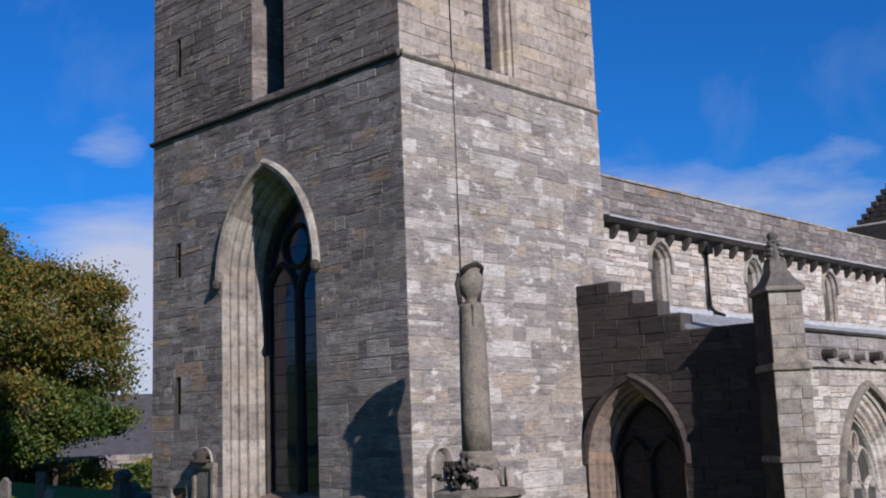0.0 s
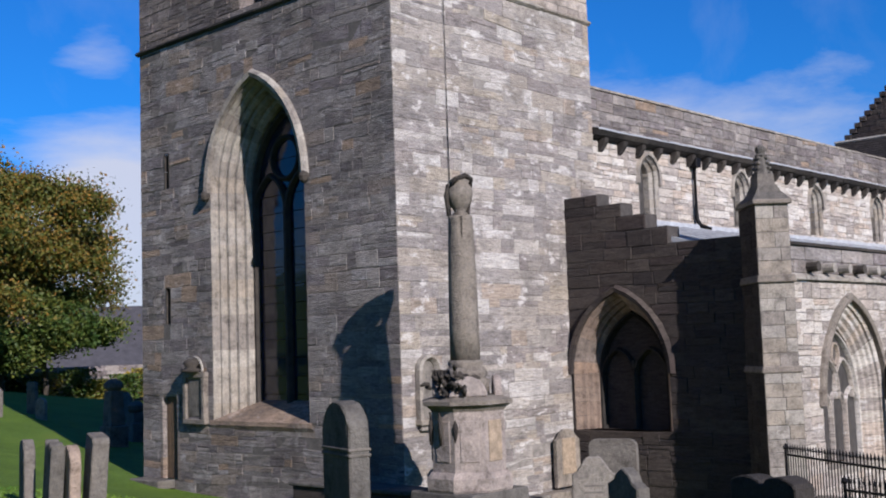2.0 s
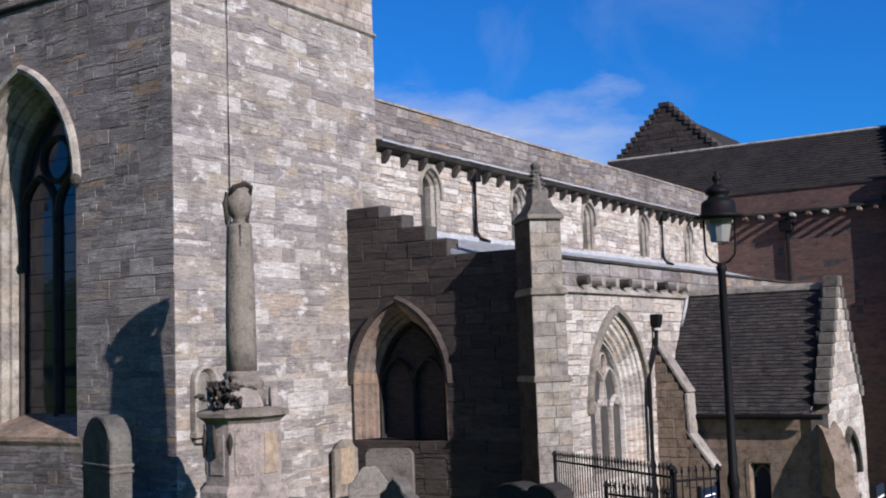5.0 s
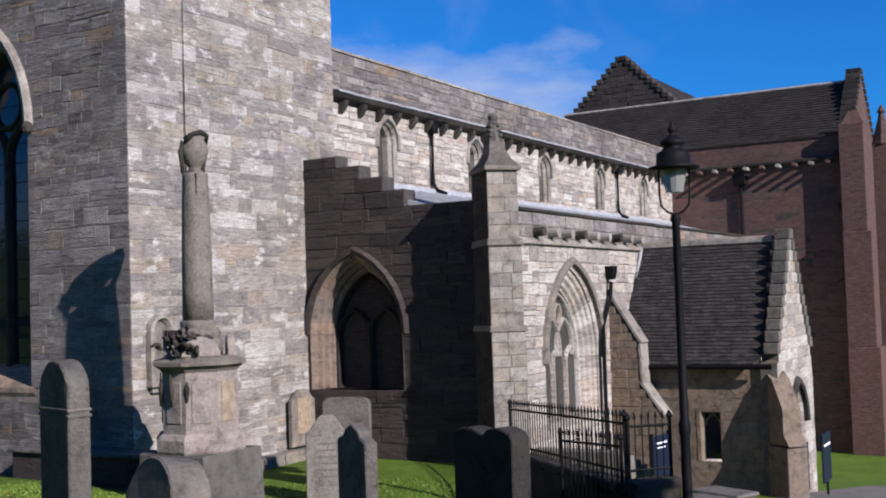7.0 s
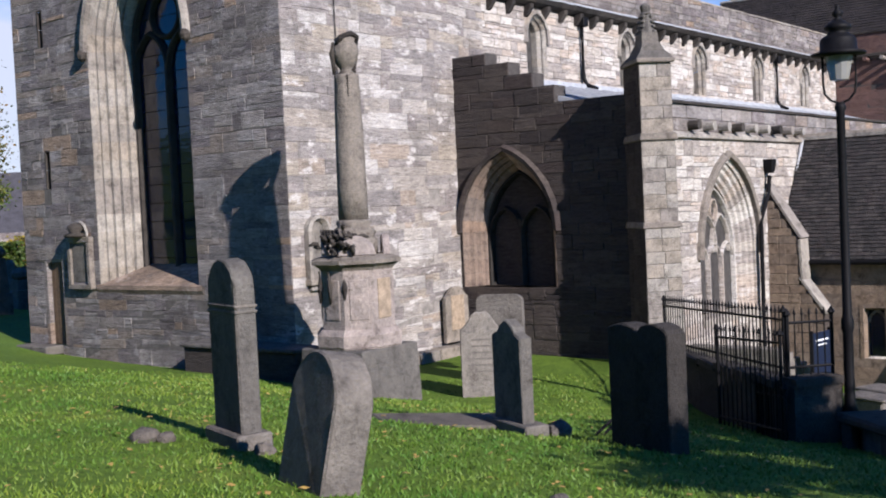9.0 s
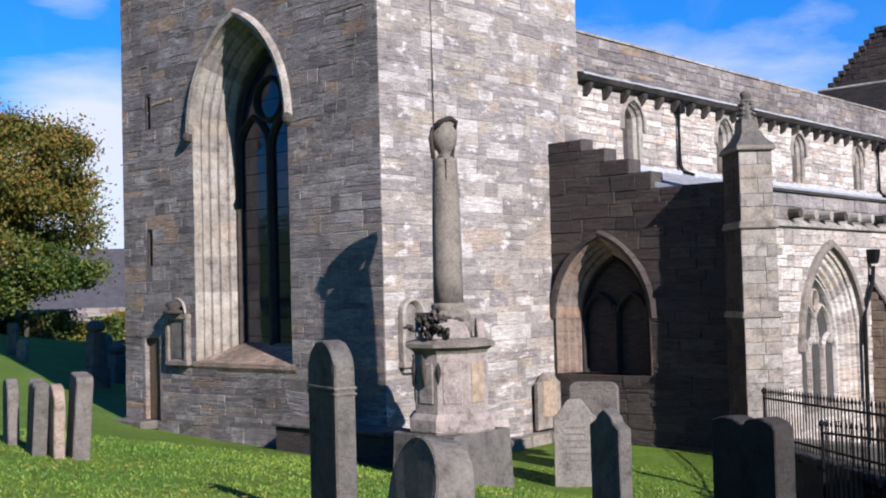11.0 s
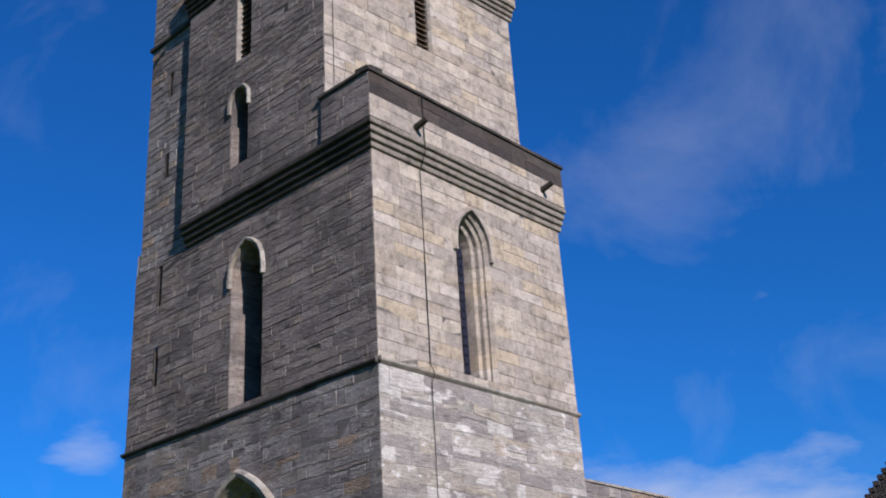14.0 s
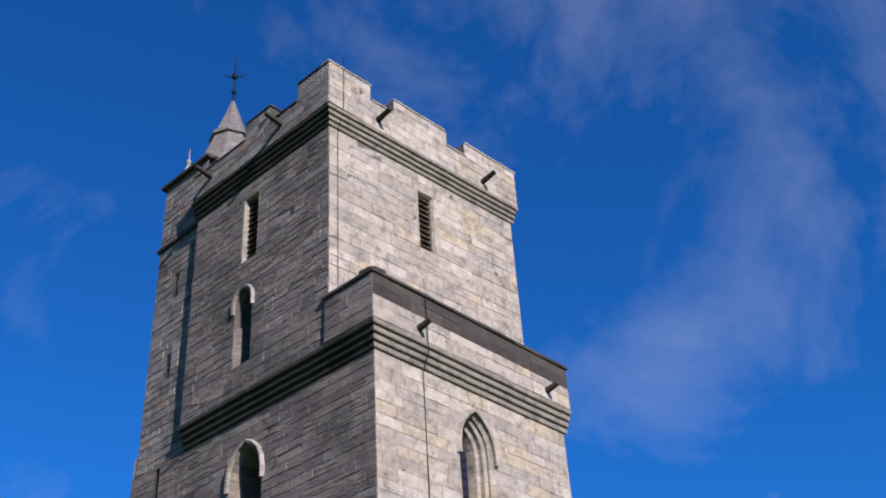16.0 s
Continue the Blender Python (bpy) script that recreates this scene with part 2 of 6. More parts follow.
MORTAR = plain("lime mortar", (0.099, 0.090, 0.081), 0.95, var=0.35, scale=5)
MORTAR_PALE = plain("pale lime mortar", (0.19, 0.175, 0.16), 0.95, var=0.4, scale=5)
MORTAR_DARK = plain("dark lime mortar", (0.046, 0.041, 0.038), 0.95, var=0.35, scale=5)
MORTAR_BUFF = plain("buff lime mortar", (0.132, 0.102, 0.078), 0.95, var=0.3, scale=5)
IRON = plain("black painted iron", (0.005, 0.005, 0.006), 0.6, 0.0, 0.3, 14, 0.12)
LEAD = plain("weathered sheet lead", (0.33, 0.345, 0.365), 0.5, 0.1, 0.2, 4)
TIMBER = plain("old oak boards", (0.086, 0.056, 0.033), 0.7, var=0.4, scale=11)
BLUE = plain("navy notice board paint", (0.005, 0.008, 0.026), 0.4, var=0.15)
WHITE = plain("white lettering paint", (0.75, 0.75, 0.74), 0.6, var=0.08)
FADED = plain("faded ochre panel", (0.25, 0.195, 0.14), 0.85, var=0.35, scale=8)
INSCRIBED = plain("dark incised lettering", (0.125, 0.112, 0.10), 0.9, var=0.2)
PAVING = plain("worn grey paving", (0.125, 0.115, 0.102), 0.9, var=0.35, scale=1.5, depth=0.01)
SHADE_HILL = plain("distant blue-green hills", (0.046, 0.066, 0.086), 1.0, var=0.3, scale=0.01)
ROOFRED = plain("far grey-brown roof", (0.052, 0.050, 0.056), 0.9, var=0.3, scale=1)
HARL = plain("far pale harled wall", (0.158, 0.139, 0.119), 0.95, var=0.2, scale=1)
LAMPGLASS_NAME = "lantern glass"

m, t, b = material("leaded window glass")
b.inputs["Base Color"].default_value = (0.012, 0.016, 0.035, 1)
b.inputs["Roughness"].default_value, b.inputs["Transmission Weight"].default_value, b.inputs["IOR"].default_value = 0.08, 0.15, 1.5
b.inputs["Specular IOR Level"].default_value = 0.5
bump(t, b, noise_of(t, 3, 2, 0.5), 0.25, 0.02)
GLASS = m
m, t, b = material("dusty leaded glass")
c = ramp(t, noise_of(t, 6, 4, 0.6), [(0.3, (0.025, 0.024, 0.024)), (0.7, (0.06, 0.057, 0.055))])
t.links.new(c, b.inputs["Base Color"])
b.inputs["Roughness"].default_value, b.inputs["Specular IOR Level"].default_value = 0.3, 0.25
DUSTY = m
m, t, b = material(LAMPGLASS_NAME)
b.inputs["Base Color"].default_value = (0.34, 0.34, 0.31, 1)
b.inputs["Roughness"].default_value, b.inputs["Transmission Weight"].default_value, b.inputs["IOR"].default_value = 0.35, 0.5, 1.3
LAMPGLASS = m

m, t, b = material("autumn lawn")
n1, n2, n3 = noise_of(t, 0.7, 6, 0.7), noise_of(t, 9, 4, 0.7), noise_of(t, 55, 3, 0.6)
c = ramp(t, n1, [(0.3, (0.066, 0.112, 0.017)), (0.55, (0.092, 0.155, 0.023)), (0.75, (0.132, 0.165, 0.033))])
c = blend(t, c, ramp(t, n2, [(0.3, (0.55, 0.6, 0.5)), (0.6, (1.1, 1.1, 1)), (0.75, (1.5, 1.3, 1.1))]), 1.0, "MULTIPLY")
c = blend(t, c, ramp(t, n3, [(0.3, (0.5, 0.55, 0.5)), (0.7, (1.4, 1.35, 1.2))]), 1.0, "MULTIPLY")
t.links.new(c, b.inputs["Base Color"])
b.inputs["Roughness"].default_value, b.inputs["Specular IOR Level"].default_value = 0.9, 0.15
bump(t, b, blend(t, n2, n3, 0.5), 0.7, 0.03)
LAWN = m


def leaf_material(name, stops):
    m, t, b = material(name)
    c = ramp(t, piece_random(t), stops)
    big = noise_of(t, 0.42, 5, 0.65)
    c = blend(t, c, ramp(t, big, [(0.35, (0.55, 0.75, 0.5)), (0.65, (1.45, 1.12, 0.9))]), 1.0, "MULTIPLY")
    t.links.new(c, b.inputs["Base Color"])
    b.inputs["Roughness"].default_value, b.inputs["Specular IOR Level"].default_value = 0.6, 0.3
    b.inputs["Transmission Weight"].default_value = 0.0
    return m


BLADE = leaf_material("grass blades", [(0.0, (0.062, 0.128, 0.018)), (0.6, (0.088, 0.165, 0.024)), (0.93, (0.108, 0.175, 0.03)), (1.0, (0.16, 0.17, 0.05))])
LEAF = leaf_material("turning autumn leaves", [(0.0, (0.034, 0.052, 0.010)), (0.4, (0.06, 0.072, 0.012)), (0.7, (0.095, 0.078, 0.014)), (0.92, (0.135, 0.085, 0.016)), (1.0, (0.17, 0.095, 0.02))])
LEAF_GREEN = leaf_material("green shrub leaves", [(0.0, (0.020, 0.040, 0.008)), (0.6, (0.040, 0.073, 0.013)), (1.0, (0.079, 0.092, 0.020))])
LEAF_YELLOW = leaf_material("yellow shrub leaves", [(0.0, (0.106, 0.099, 0.020)), (0.6, (0.198, 0.165, 0.026)), (1.0, (0.238, 0.205, 0.053))])
BARK = plain("dark bark", (0.040, 0.032, 0.025), 0.95, var=0.4, scale=6, depth=0.02)
FALLEN = plain("fallen yellow leaf", (0.297, 0.198, 0.053), 0.8, var=0.4, scale=30)

# ---- building helpers ----
def mesh_of(name, verts, faces, mat, smooth=False):
    me = bpy.data.meshes.new(name)
    me.from_pydata(verts, [], faces)
    me.materials.append(mat)
    if smooth:
        me.polygons.foreach_set("use_smooth", [True] * len(me.polygons))
    return me


def piece(name, verts, faces, mat, parent=None, label="", smooth=False):
    ob = new(name, mesh_of(name, verts, faces, mat, smooth))
    ob.parent = parent
    return tagged(ob, label)


def part(name, bm, mat, parent=None, label="", smooth=False):
    me = bpy.data.meshes.new(name)
    bm.normal_update()
    bm.to_mesh(me)
    bm.free()
    me.materials.append(mat)
    if smooth:
        me.polygons.foreach_set("use_smooth", [True] * len(me.polygons))
    ob = new(name, me)
    ob.parent = parent
    return tagged(ob, label)


def thing(name, label, category, at=None, group="", kind=""):
    ob = new(name)
    ob.empty_display_size = 0.3
    if at is not None:
        ob.matrix_world = at
    return tagged(ob, label, category, group, kind)


def box(bm, x0, x1, y0, y1, z0, z1, bevel=0.0, turn=None, taper=0.0):
    """A box between the limits, its edges bevelled; taper draws the top in."""
    vs = []
    for z, k in ((z0, 0.0), (z1, taper)):
        for x, y in ((x0 + k, y0 + k), (x1 - k, y0 + k), (x1 - k, y1 - k), (x0 + k, y1 - k)):
            vs.append(bm.verts.new((x, y, z)))
    fs = [bm.faces.new([vs[i] for i in f]) for f in ((3, 2, 1, 0), (4, 5, 6, 7), (0, 1, 5, 4), (1, 2, 6, 5), (2, 3, 7, 6), (3, 0, 4, 7))]
    if turn is not None:
        bmesh.ops.transform(bm, matrix=turn, verts=vs)
    if bevel:
        es = {e for f in fs for e in f.edges}
        bmesh.ops.bevel(bm, geom=list(es), offset=bevel, segments=1, affect="EDGES", profile=0.5)
    return bm


def lathe(bm, profile, n=20, at=(0, 0, 0), closed=True):
    """Turns (radius, height) pairs round the z axis."""
    rings = []
    for r, z in profile:
        rings.append([bm.verts.new((at[0] + r * math.cos(2 * math.pi * i / n), at[1] + r * math.sin(2 * math.pi * i / n), at[2] + z)) for i in range(n)])
    for a, c in zip(rings, rings[1:]):
        for i in range(n):
            bm.faces.new((a[i], a[(i + 1) % n], c[(i + 1) % n], c[i]))
    if closed:
        bm.faces.new(rings[0][::-1])
        bm.faces.new(rings[-1])
    return bm


def tube(bm, pts, r, n=8, squash=None):
    """A round bar along points; r is a radius or one radius a point."""
    rings = []
    pts = [Vector(p) for p in pts]
    for i, p in enumerate(pts):
        d = (pts[min(i + 1, len(pts) - 1)] - pts[max(i - 1, 0)]).normalized()
        q = d.to_track_quat("Z", "Y")
        rr = r[i] if isinstance(r, (list, tuple)) else r
        rings.append([bm.verts.new(p + q @ Vector((rr * math.cos(2 * math.pi * k / n), rr * math.sin(2 * math.pi * k / n), 0))) for k in range(n)])
    for a, c in zip(rings, rings[1:]):
        for k in range(n):
            bm.faces.new((a[k], a[(k + 1) % n], c[(k + 1) % n], c[k]))
    bm.faces.new(rings[0][::-1])
    bm.faces.new(rings[-1])
    return bm


def prism(bm, outline, y0, y1, turn=None, bevel=0.0):
    """A slab with the outline of (x, z) pairs, from y0 to y1."""
    a = [bm.verts.new((x, y0, z)) for x, z in outline]
    c = [bm.verts.new((x, y1, z)) for x, z in outline]
    n = len(outline)
    fs = [bm.faces.new(a), bm.faces.new(c[::-1])]
    fs += [bm.faces.new((a[i], c[i], c[(i + 1) % n], a[(i + 1) % n])) for i in range(n)]
    bmesh.ops.recalc_face_normals(bm, faces=fs)
    if bevel:
        es = list(fs[0].edges) + list(fs[1].edges)
        bmesh.ops.bevel(bm, geom=es, offset=bevel, segments=1, affect="EDGES", profile=0.5)
    if turn is not None:
        bmesh.ops.transform(bm, matrix=turn, verts=bm.verts)
    return bm


class Face:
    """A wall plane: from a corner, along `to`, the outside on the right of that way."""

    def __init__(self, corner, to):
        self.o = Vector((corner[0], corner[1], 0))
        d = Vector((to[0] - corner[0], to[1] - corner[1], 0))
        self.length = d.length
        self.u = d.normalized()
        self.n = Vector((self.u.y, -self.u.x, 0))

    def p(self, u, z, d=0.0):
        q = self.o + self.u * u + self.n * d
        return (q.x, q.y, z)


class Arch:
    """A two-centred pointed opening; a flat-headed one if zs == za."""

    def __init__(self, c, hw, z0, zs, za):
        self.c, self.hw, self.z0, self.zs, self.za = c, hw, z0, zs, za
        h = za - zs
        self.flat = h < 1e-6
        self.r = 0 if self.flat else (h * h + hw * hw) / (2 * hw)

    def half(self, z):
        if self.flat or z <= self.zs:
            return self.hw
        return max(0.0, self.hw - self.r + math.sqrt(max(0.0, self.r ** 2 - (z - self.zs) ** 2)))

    def path(self, off=0.0, step=0.35, z0=None):
        """Points of the outline, moved outwards, from the left foot over the top to the right foot."""
        z0 = self.z0 if z0 is None else z0
        n = max(1, round((self.zs - z0) / step))
        left = [(-self.hw - off, z0 + (self.zs - z0) * i / n) for i in range(n + 1)]
        if self.flat:
            left[-1] = (-self.hw - off, self.zs + off)
            half = left
            return [(self.c + u, z) for u, z in half] + [(self.c - u, z) for u, z in half[::-1]]
        ro = self.r + off
        top = math.acos(max(-1, min(1, (self.r - self.hw) / ro)))
        k = max(4, round(self.r * math.acos(max(-1, min(1, (self.r - self.hw) / self.r))) / step))
        arc = [(-(self.hw - self.r + ro * math.cos(top * i / k)), self.zs + ro * math.sin(top * i / k)) for i in range(1, k + 1)]
        half = left + arc
        return [(self.c + u, z) for u, z in half] + [(self.c - u, z) for u, z in half[-2::-1]]


def moulded(name, face, arch, profile, mat, parent, label="", step=0.35, gap=0.006, z0=None, hood=False, hood_from=None):
    """Moulded jambs and arch stones, block by block; profile holds (outwards from the opening, out of the wall) pairs."""
    paths = [arch.path(o, step, z0) for o, d in profile]
    n = len(paths[0])
    verts, faces = [], []
    for i in range(n - 1):
        if hood and max(paths[0][i][1], paths[0][i + 1][1]) <= hood_from + 1e-4:
            continue
        a0 = len(verts)
        jit = random.uniform(-0.004, 0.004)
        for (o, d), pts in zip(profile, paths):
            for k, (p, q) in enumerate(((pts[i], pts[i + 1]), (pts[i + 1], pts[i]))):
                L = max(1e-6, math.hypot(q[0] - p[0], q[1] - p[1]))
                e = min(gap / 2, 0.2 * L) / L
                verts.append(face.p(p[0] + (q[0] - p[0]) * e, p[1] + (q[1] - p[1]) * e, d + jit))
        m = len(profile)
        for j in range(m - 1):
            b = a0 + 2 * j
            faces.append((b, b + 1, b + 3, b + 2))
        if hood:
            faces.append(tuple(a0 + 2 * j for j in range(m)))
            faces.append(tuple(a0 + 2 * j + 1 for j in range(m))[::-1])
    return piece(name, verts, faces, mat, parent, label)


def tracery_bar(verts, faces, face, pts, width, d0, d1):
    """A chamfered stone bar along (u, z) points, between two depths."""
    n = len(pts)
    base = len(verts)
    for i, (u, z) in enumerate(pts):
        a, c = pts[max(i - 1, 0)], pts[min(i + 1, n - 1)]
        L = math.hypot(c[0] - a[0], c[1] - a[1]) or 1
        px, pz = -(c[1] - a[1]) / L, (c[0] - a[0]) / L
        for s, d in ((-0.5, d0), (-0.5, (d0 + d1) / 2), (-0.2, d1), (0.2, d1), (0.5, (d0 + d1) / 2), (0.5, d0)):
            verts.append(face.p(u + px * width * s, z + pz * width * s, d))
    for i in range(n - 1):
        for k in range(6):
            a = base + 6 * i
            faces.append((a + k, a + (k + 1) % 6, a + 6 + (k + 1) % 6, a + 6 + k))
    faces.append(tuple(base + k for k in range(6)))
    faces.append(tuple(base + 6 * (n - 1) + k for k in range(6))[::-1])


STONE_MESHES = {}


def stone_mesh(mat, variant):
    """A unit block (1 x 1 face, 1 proud) with chamfered, slightly uneven face."""
    key = (mat.name, variant)
    if key not in STONE_MESHES:
        rng = random.Random(variant * 7 + 3)
        e = [0.012 + rng.random() * 0.02 for _ in range(4)]
        f = [0.025 + rng.random() * 0.045 for _ in range(4)]
        outer = [(-0.5, -0.5), (0.5, -0.5), (0.5, 0.5), (-0.5, 0.5)]
        inner = [(-0.5 + e[0], -0.5 + f[0]), (0.5 - e[1], -0.5 + f[1]), (0.5 - e[2], 0.5 - f[2]), (-0.5 + e[3], 0.5 - f[3])]
        d = [0.75 + 0.5 * rng.random() for _ in range(4)]
        v = [(x, 0, z) for x, z in outer] + [(x, -k, z) for (x, z), k in zip(inner, d)]
        q = [(4, 5, 6, 7), (0, 1, 5, 4), (1, 2, 6, 5), (2, 3, 7, 6), (3, 0, 4, 7)]
        STONE_MESHES[key] = mesh_of("stone", v, q, mat)
    return STONE_MESHES[key]


LATE = []


def masonry(name, parent, face, u0, u1, z0, z1, mat, mortar, ops=(), high=(0.2, 0.34), long=(0.3, 0.95), proud=(0.012, 0.04), joint=0.012,
            seed=1, near=None, top=None, levels=(), label="", thick=0.0, split=0.0, uneven=0.008, wander=0.0):
    """A coursed wall: a mortar sheet with its openings, and blocks standing proud of it. top(u) may lower the wall's head in steps."""
    rng = random.Random(seed)
    fixed = sorted({z0, z1, *[z for z in levels if z0 < z < z1], *[z for o in ops for z in ((o.z0, o.za) if o.flat else (o.z0,)) if z0 < z < z1]})
    zs = [z0]
    for a, c in zip(fixed, fixed[1:]):
        z = a
        while c - z > high[1] * 1.25:
            h = rng.uniform(*high)
            if c - z - h < high[0] * 0.7:
                h = (c - z) / 2
            z += h
            zs.append(z)
        zs.append(c)
    bv, bf, sv, sf = [], [], [], []
    singles = []

    def q_(u, z, d):
        # courses that wander a little up and down, as old rubble does
        return face.p(u, z + wander * noise.noise(Vector((u * 0.55 + seed, z * 0.45, seed * 1.7))), d) if wander else face.p(u, z, d)

    for zb, zt in zip(zs, zs[1:]):
        if zt - zb < 0.02:
            continue
        spans = [(u0, u0, u1, u1)]
        if top is not None:
            spans = []
            us = [u0 + (u1 - u0) * i / 60 for i in range(61)]
            run = None
            for a, c in zip(us, us[1:]):
                ok = top((a + c) / 2) >= (zb + zt) / 2
                if ok:
                    run = (a, c) if run is None else (run[0], c)
                if (not ok or c == us[-1]) and run is not None:
                    spans.append((run[0], run[0], run[1], run[1]))
                    run = None
        for o in ops:
            if o.z0 >= zt - 1e-6 or o.za <= zb + 1e-6:
                continue
            hb, ht = o.half(zb), (o.half(zt) if zt < o.za or o.flat else 0.0)
            done = []
            for lb, lt, rb, rt in spans:
                if lb < o.c < rb:
                    done += [(lb, lt, o.c - hb, o.c - ht), (o.c + hb, o.c + ht, rb, rt)]
                else:
                    done.append((lb, lt, rb, rt))
            spans = [s for s in done if max(s[2] - s[0], s[3] - s[1]) > 0.01]
        for lb, lt, rb, rt in spans:
            i = len(bv)
            bv += [face.p(lb, zb), face.p(rb, zb), face.p(rt, zt), face.p(lt, zt)]
            bf.append((i, i + 1, i + 2, i + 3))
            if thick:
                bv += [face.p(lb, zb, -thick), face.p(rb, zb, -thick), face.p(rt, zt, -thick), face.p(lt, zt, -thick)]
                bf += [(i + 7, i + 6, i + 5, i + 4), (i + 3, i + 2, i + 6, i + 7), (i, i + 3, i + 7, i + 4), (i + 1, i + 5, i + 6, i + 2)]
            lo, hi = max(lb, lt), min(rb, rt)
            cuts = []
            h = zt - zb
            span = lambda: (long[0] + (long[1] - long[0]) * rng.random() ** 1.7) * (0.7 + 1.7 * h)
            u = lo + span()
            while u < hi - long[0] * 0.6:
                cuts.append(u)
                u += span()
            edges = [(lb, lt)] + [(c, c) for c in cuts] + [(rb, rt)]
            for (ab, at), (cb, ct) in zip(edges, edges[1:]):
                rect = abs(ab - at) < 1e-6 and abs(cb - ct) < 1e-6
                halves = [(zb, zt)]
                if rect and split and h > 0.17 and rng.random() < split:
                    zm = zb + h * rng.uniform(0.3, 0.7)
                    halves = [(zb, zm), (zm, zt)]
                for b0, b1 in halves:
                    d = rng.uniform(*proud)
                    um, zm = (ab + cb) / 2, (b0 + b1) / 2
                    if rect and near is not None and near(um, zm) and len(singles) < 300 and cb - ab > 0.1:
                        singles.append((um, zm + (wander * noise.noise(Vector((um * 0.55 + seed, zm * 0.45, seed * 1.7))) if wander else 0.0), cb - ab - joint, b1 - b0 - joint, d))
                        continue
                    g = joint / 2
                    ch = min(0.011, 0.15 * (b1 - b0)) * rng.uniform(0.5, 1.6)
                    i = len(sv)
                    for k, dd in ((g, 0.0), (g + ch, d)):
                        j = [rng.uniform(-uneven, uneven) for _ in range(8)] if dd else [0.0] * 8
                        t_ = [rng.uniform(-0.006, 0.006) for _ in range(4)] if dd else [0.0] * 4
                        kb = min(k, max(0.0, (cb - ab) / 2))
                        kt = min(k, max(0.0, (ct - at) / 2))
                        sv += [q_(ab + kb + j[0], b0 + k + j[1], dd + t_[0]), q_(cb - kb + j[2], b0 + k + j[3], dd + t_[1]),
                               q_(ct - kt + j[4], b1 - k + j[5], dd + t_[2]), q_(at + kt + j[6], b1 - k + j[7], dd + t_[3])]
                    sf += [(i + 4, i + 5, i + 6, i + 7), (i, i + 1, i + 5, i + 4), (i + 1, i + 2, i + 6, i + 5), (i + 2, i + 3, i + 7, i + 6), (i + 3, i, i + 4, i + 7)]
    wall = piece(name, bv, bf, mortar, parent, label)
    LATE.append((wall, face, mat, sv, sf, singles, seed))
    return wall


def lay_stones():
    """The blocks of all walls, last in the build."""
    for wall, face, mat, sv, sf, singles, seed in LATE:
        if sv:
            tagged(piece("stones", sv, sf, mat, wall), kind="stuff")
        q = Matrix((face.u, -face.n, Vector((0, 0, 1)))).transposed().to_4x4()
        for i, (u, z, w, h, d) in enumerate(singles):
            ob = new("stone", stone_mesh(mat, (i * 5 + seed) % 6))
            ob.parent = wall
            ob.matrix_world = Matrix.Translation(face.p(u, z)) @ q @ Matrix.Diagonal((w, d, h, 1))


def band(name, parent, face, u0, u1, profile, mat, label="", block=0.8, seed=5, ends=True, mitre=(0, 0)):
    """A string course or cornice in lengths of stone; profile holds (out of the wall, height) pairs."""
    rng = random.Random(seed)
    verts, faces = [], []
    u = u0
    while u < u1 - 1e-6:
        v = min(u1, u + block * rng.uniform(0.7, 1.3))
        if u1 - v < 0.25 * block:
            v = u1
        i = len(verts)
        k = len(profile)
        j = rng.uniform(-0.008, 0.008)
        for a in (u + 0.003, v - 0.003):
            turn = -mitre[0] if a < u0 + 0.01 else mitre[1] if a > u1 - 0.01 else 0
            verts += [face.p(a + turn * d, z + j * 0.5, d + (j if d > 0 and not turn else 0)) for d, z in profile]
        for n in range(k - 1):
            faces.append((i + n, i + k + n, i + k + n + 1, i + n + 1))
        if ends:
            faces += [tuple(range(i, i + k)), tuple(range(i + k, i + 2 * k))[::-1]]
        u = v
    return piece(name, verts, faces, mat, parent, label)


def slab_on(name, parent, face, u0, u1, z0, z1, d0, d1, mat, label="", bevel=0.012):
    """A block on a wall, between two depths."""
    bm = bmesh.new()
    m = Matrix((face.u, -face.n, Vector((0, 0, 1)))).transposed().to_4x4()
    m.translation = face.o
    box(bm, u0, u1, -d1, -d0, z0, z1, bevel)
    bmesh.ops.transform(bm, matrix=m, verts=bm.verts)
    return part(name, bm, mat, parent, label)


def glazing(parent, face, arch, depth, name="pane", mat=GLASS):
    """A sheet of glass filling the opening at a depth."""
    pts = arch.path(0.02, 0.25)
    n = len(pts)
    v = [face.p(u, z, -depth) for u, z in pts] + [face.p(u, z, -depth - 0.02) for u, z in pts]
    f = [tuple(range(n))[::-1], tuple(range(n, 2 * n))] + [(i, (i + 1) % n, n + (i + 1) % n, n + i) for i in range(n)]
    return piece(name, v, f, mat, parent)

# ---- ground ----
def ground_z(x, y):
    z = 1.65 - 0.125 * min(x, 44) + 0.021 * min(y, 60) + 0.07 * max(0.0, min(y, 62) - 25)
    z -= 0.35 * max(0.0, min(1.0, (x - 10) / 6))
    near = max(0.0, min(1.0, (y - 8.5) / 2.5))
    if x < 23.5 and z < -0.5:
        z += (-0.5 - z) * near
    if x < 0:
        z += 0.07 * max(x, -40)
    return z + 0.03 * math.sin(x * 0.9) * math.cos(y * 0.7)


def lines(a, c, n, far):
    inner = [a + (c - a) * i / n for i in range(n + 1)]
    return [-far, -far / 3, -300, -120, -60] + inner + [c + 30, c + 90, c + 250, far / 3, far]


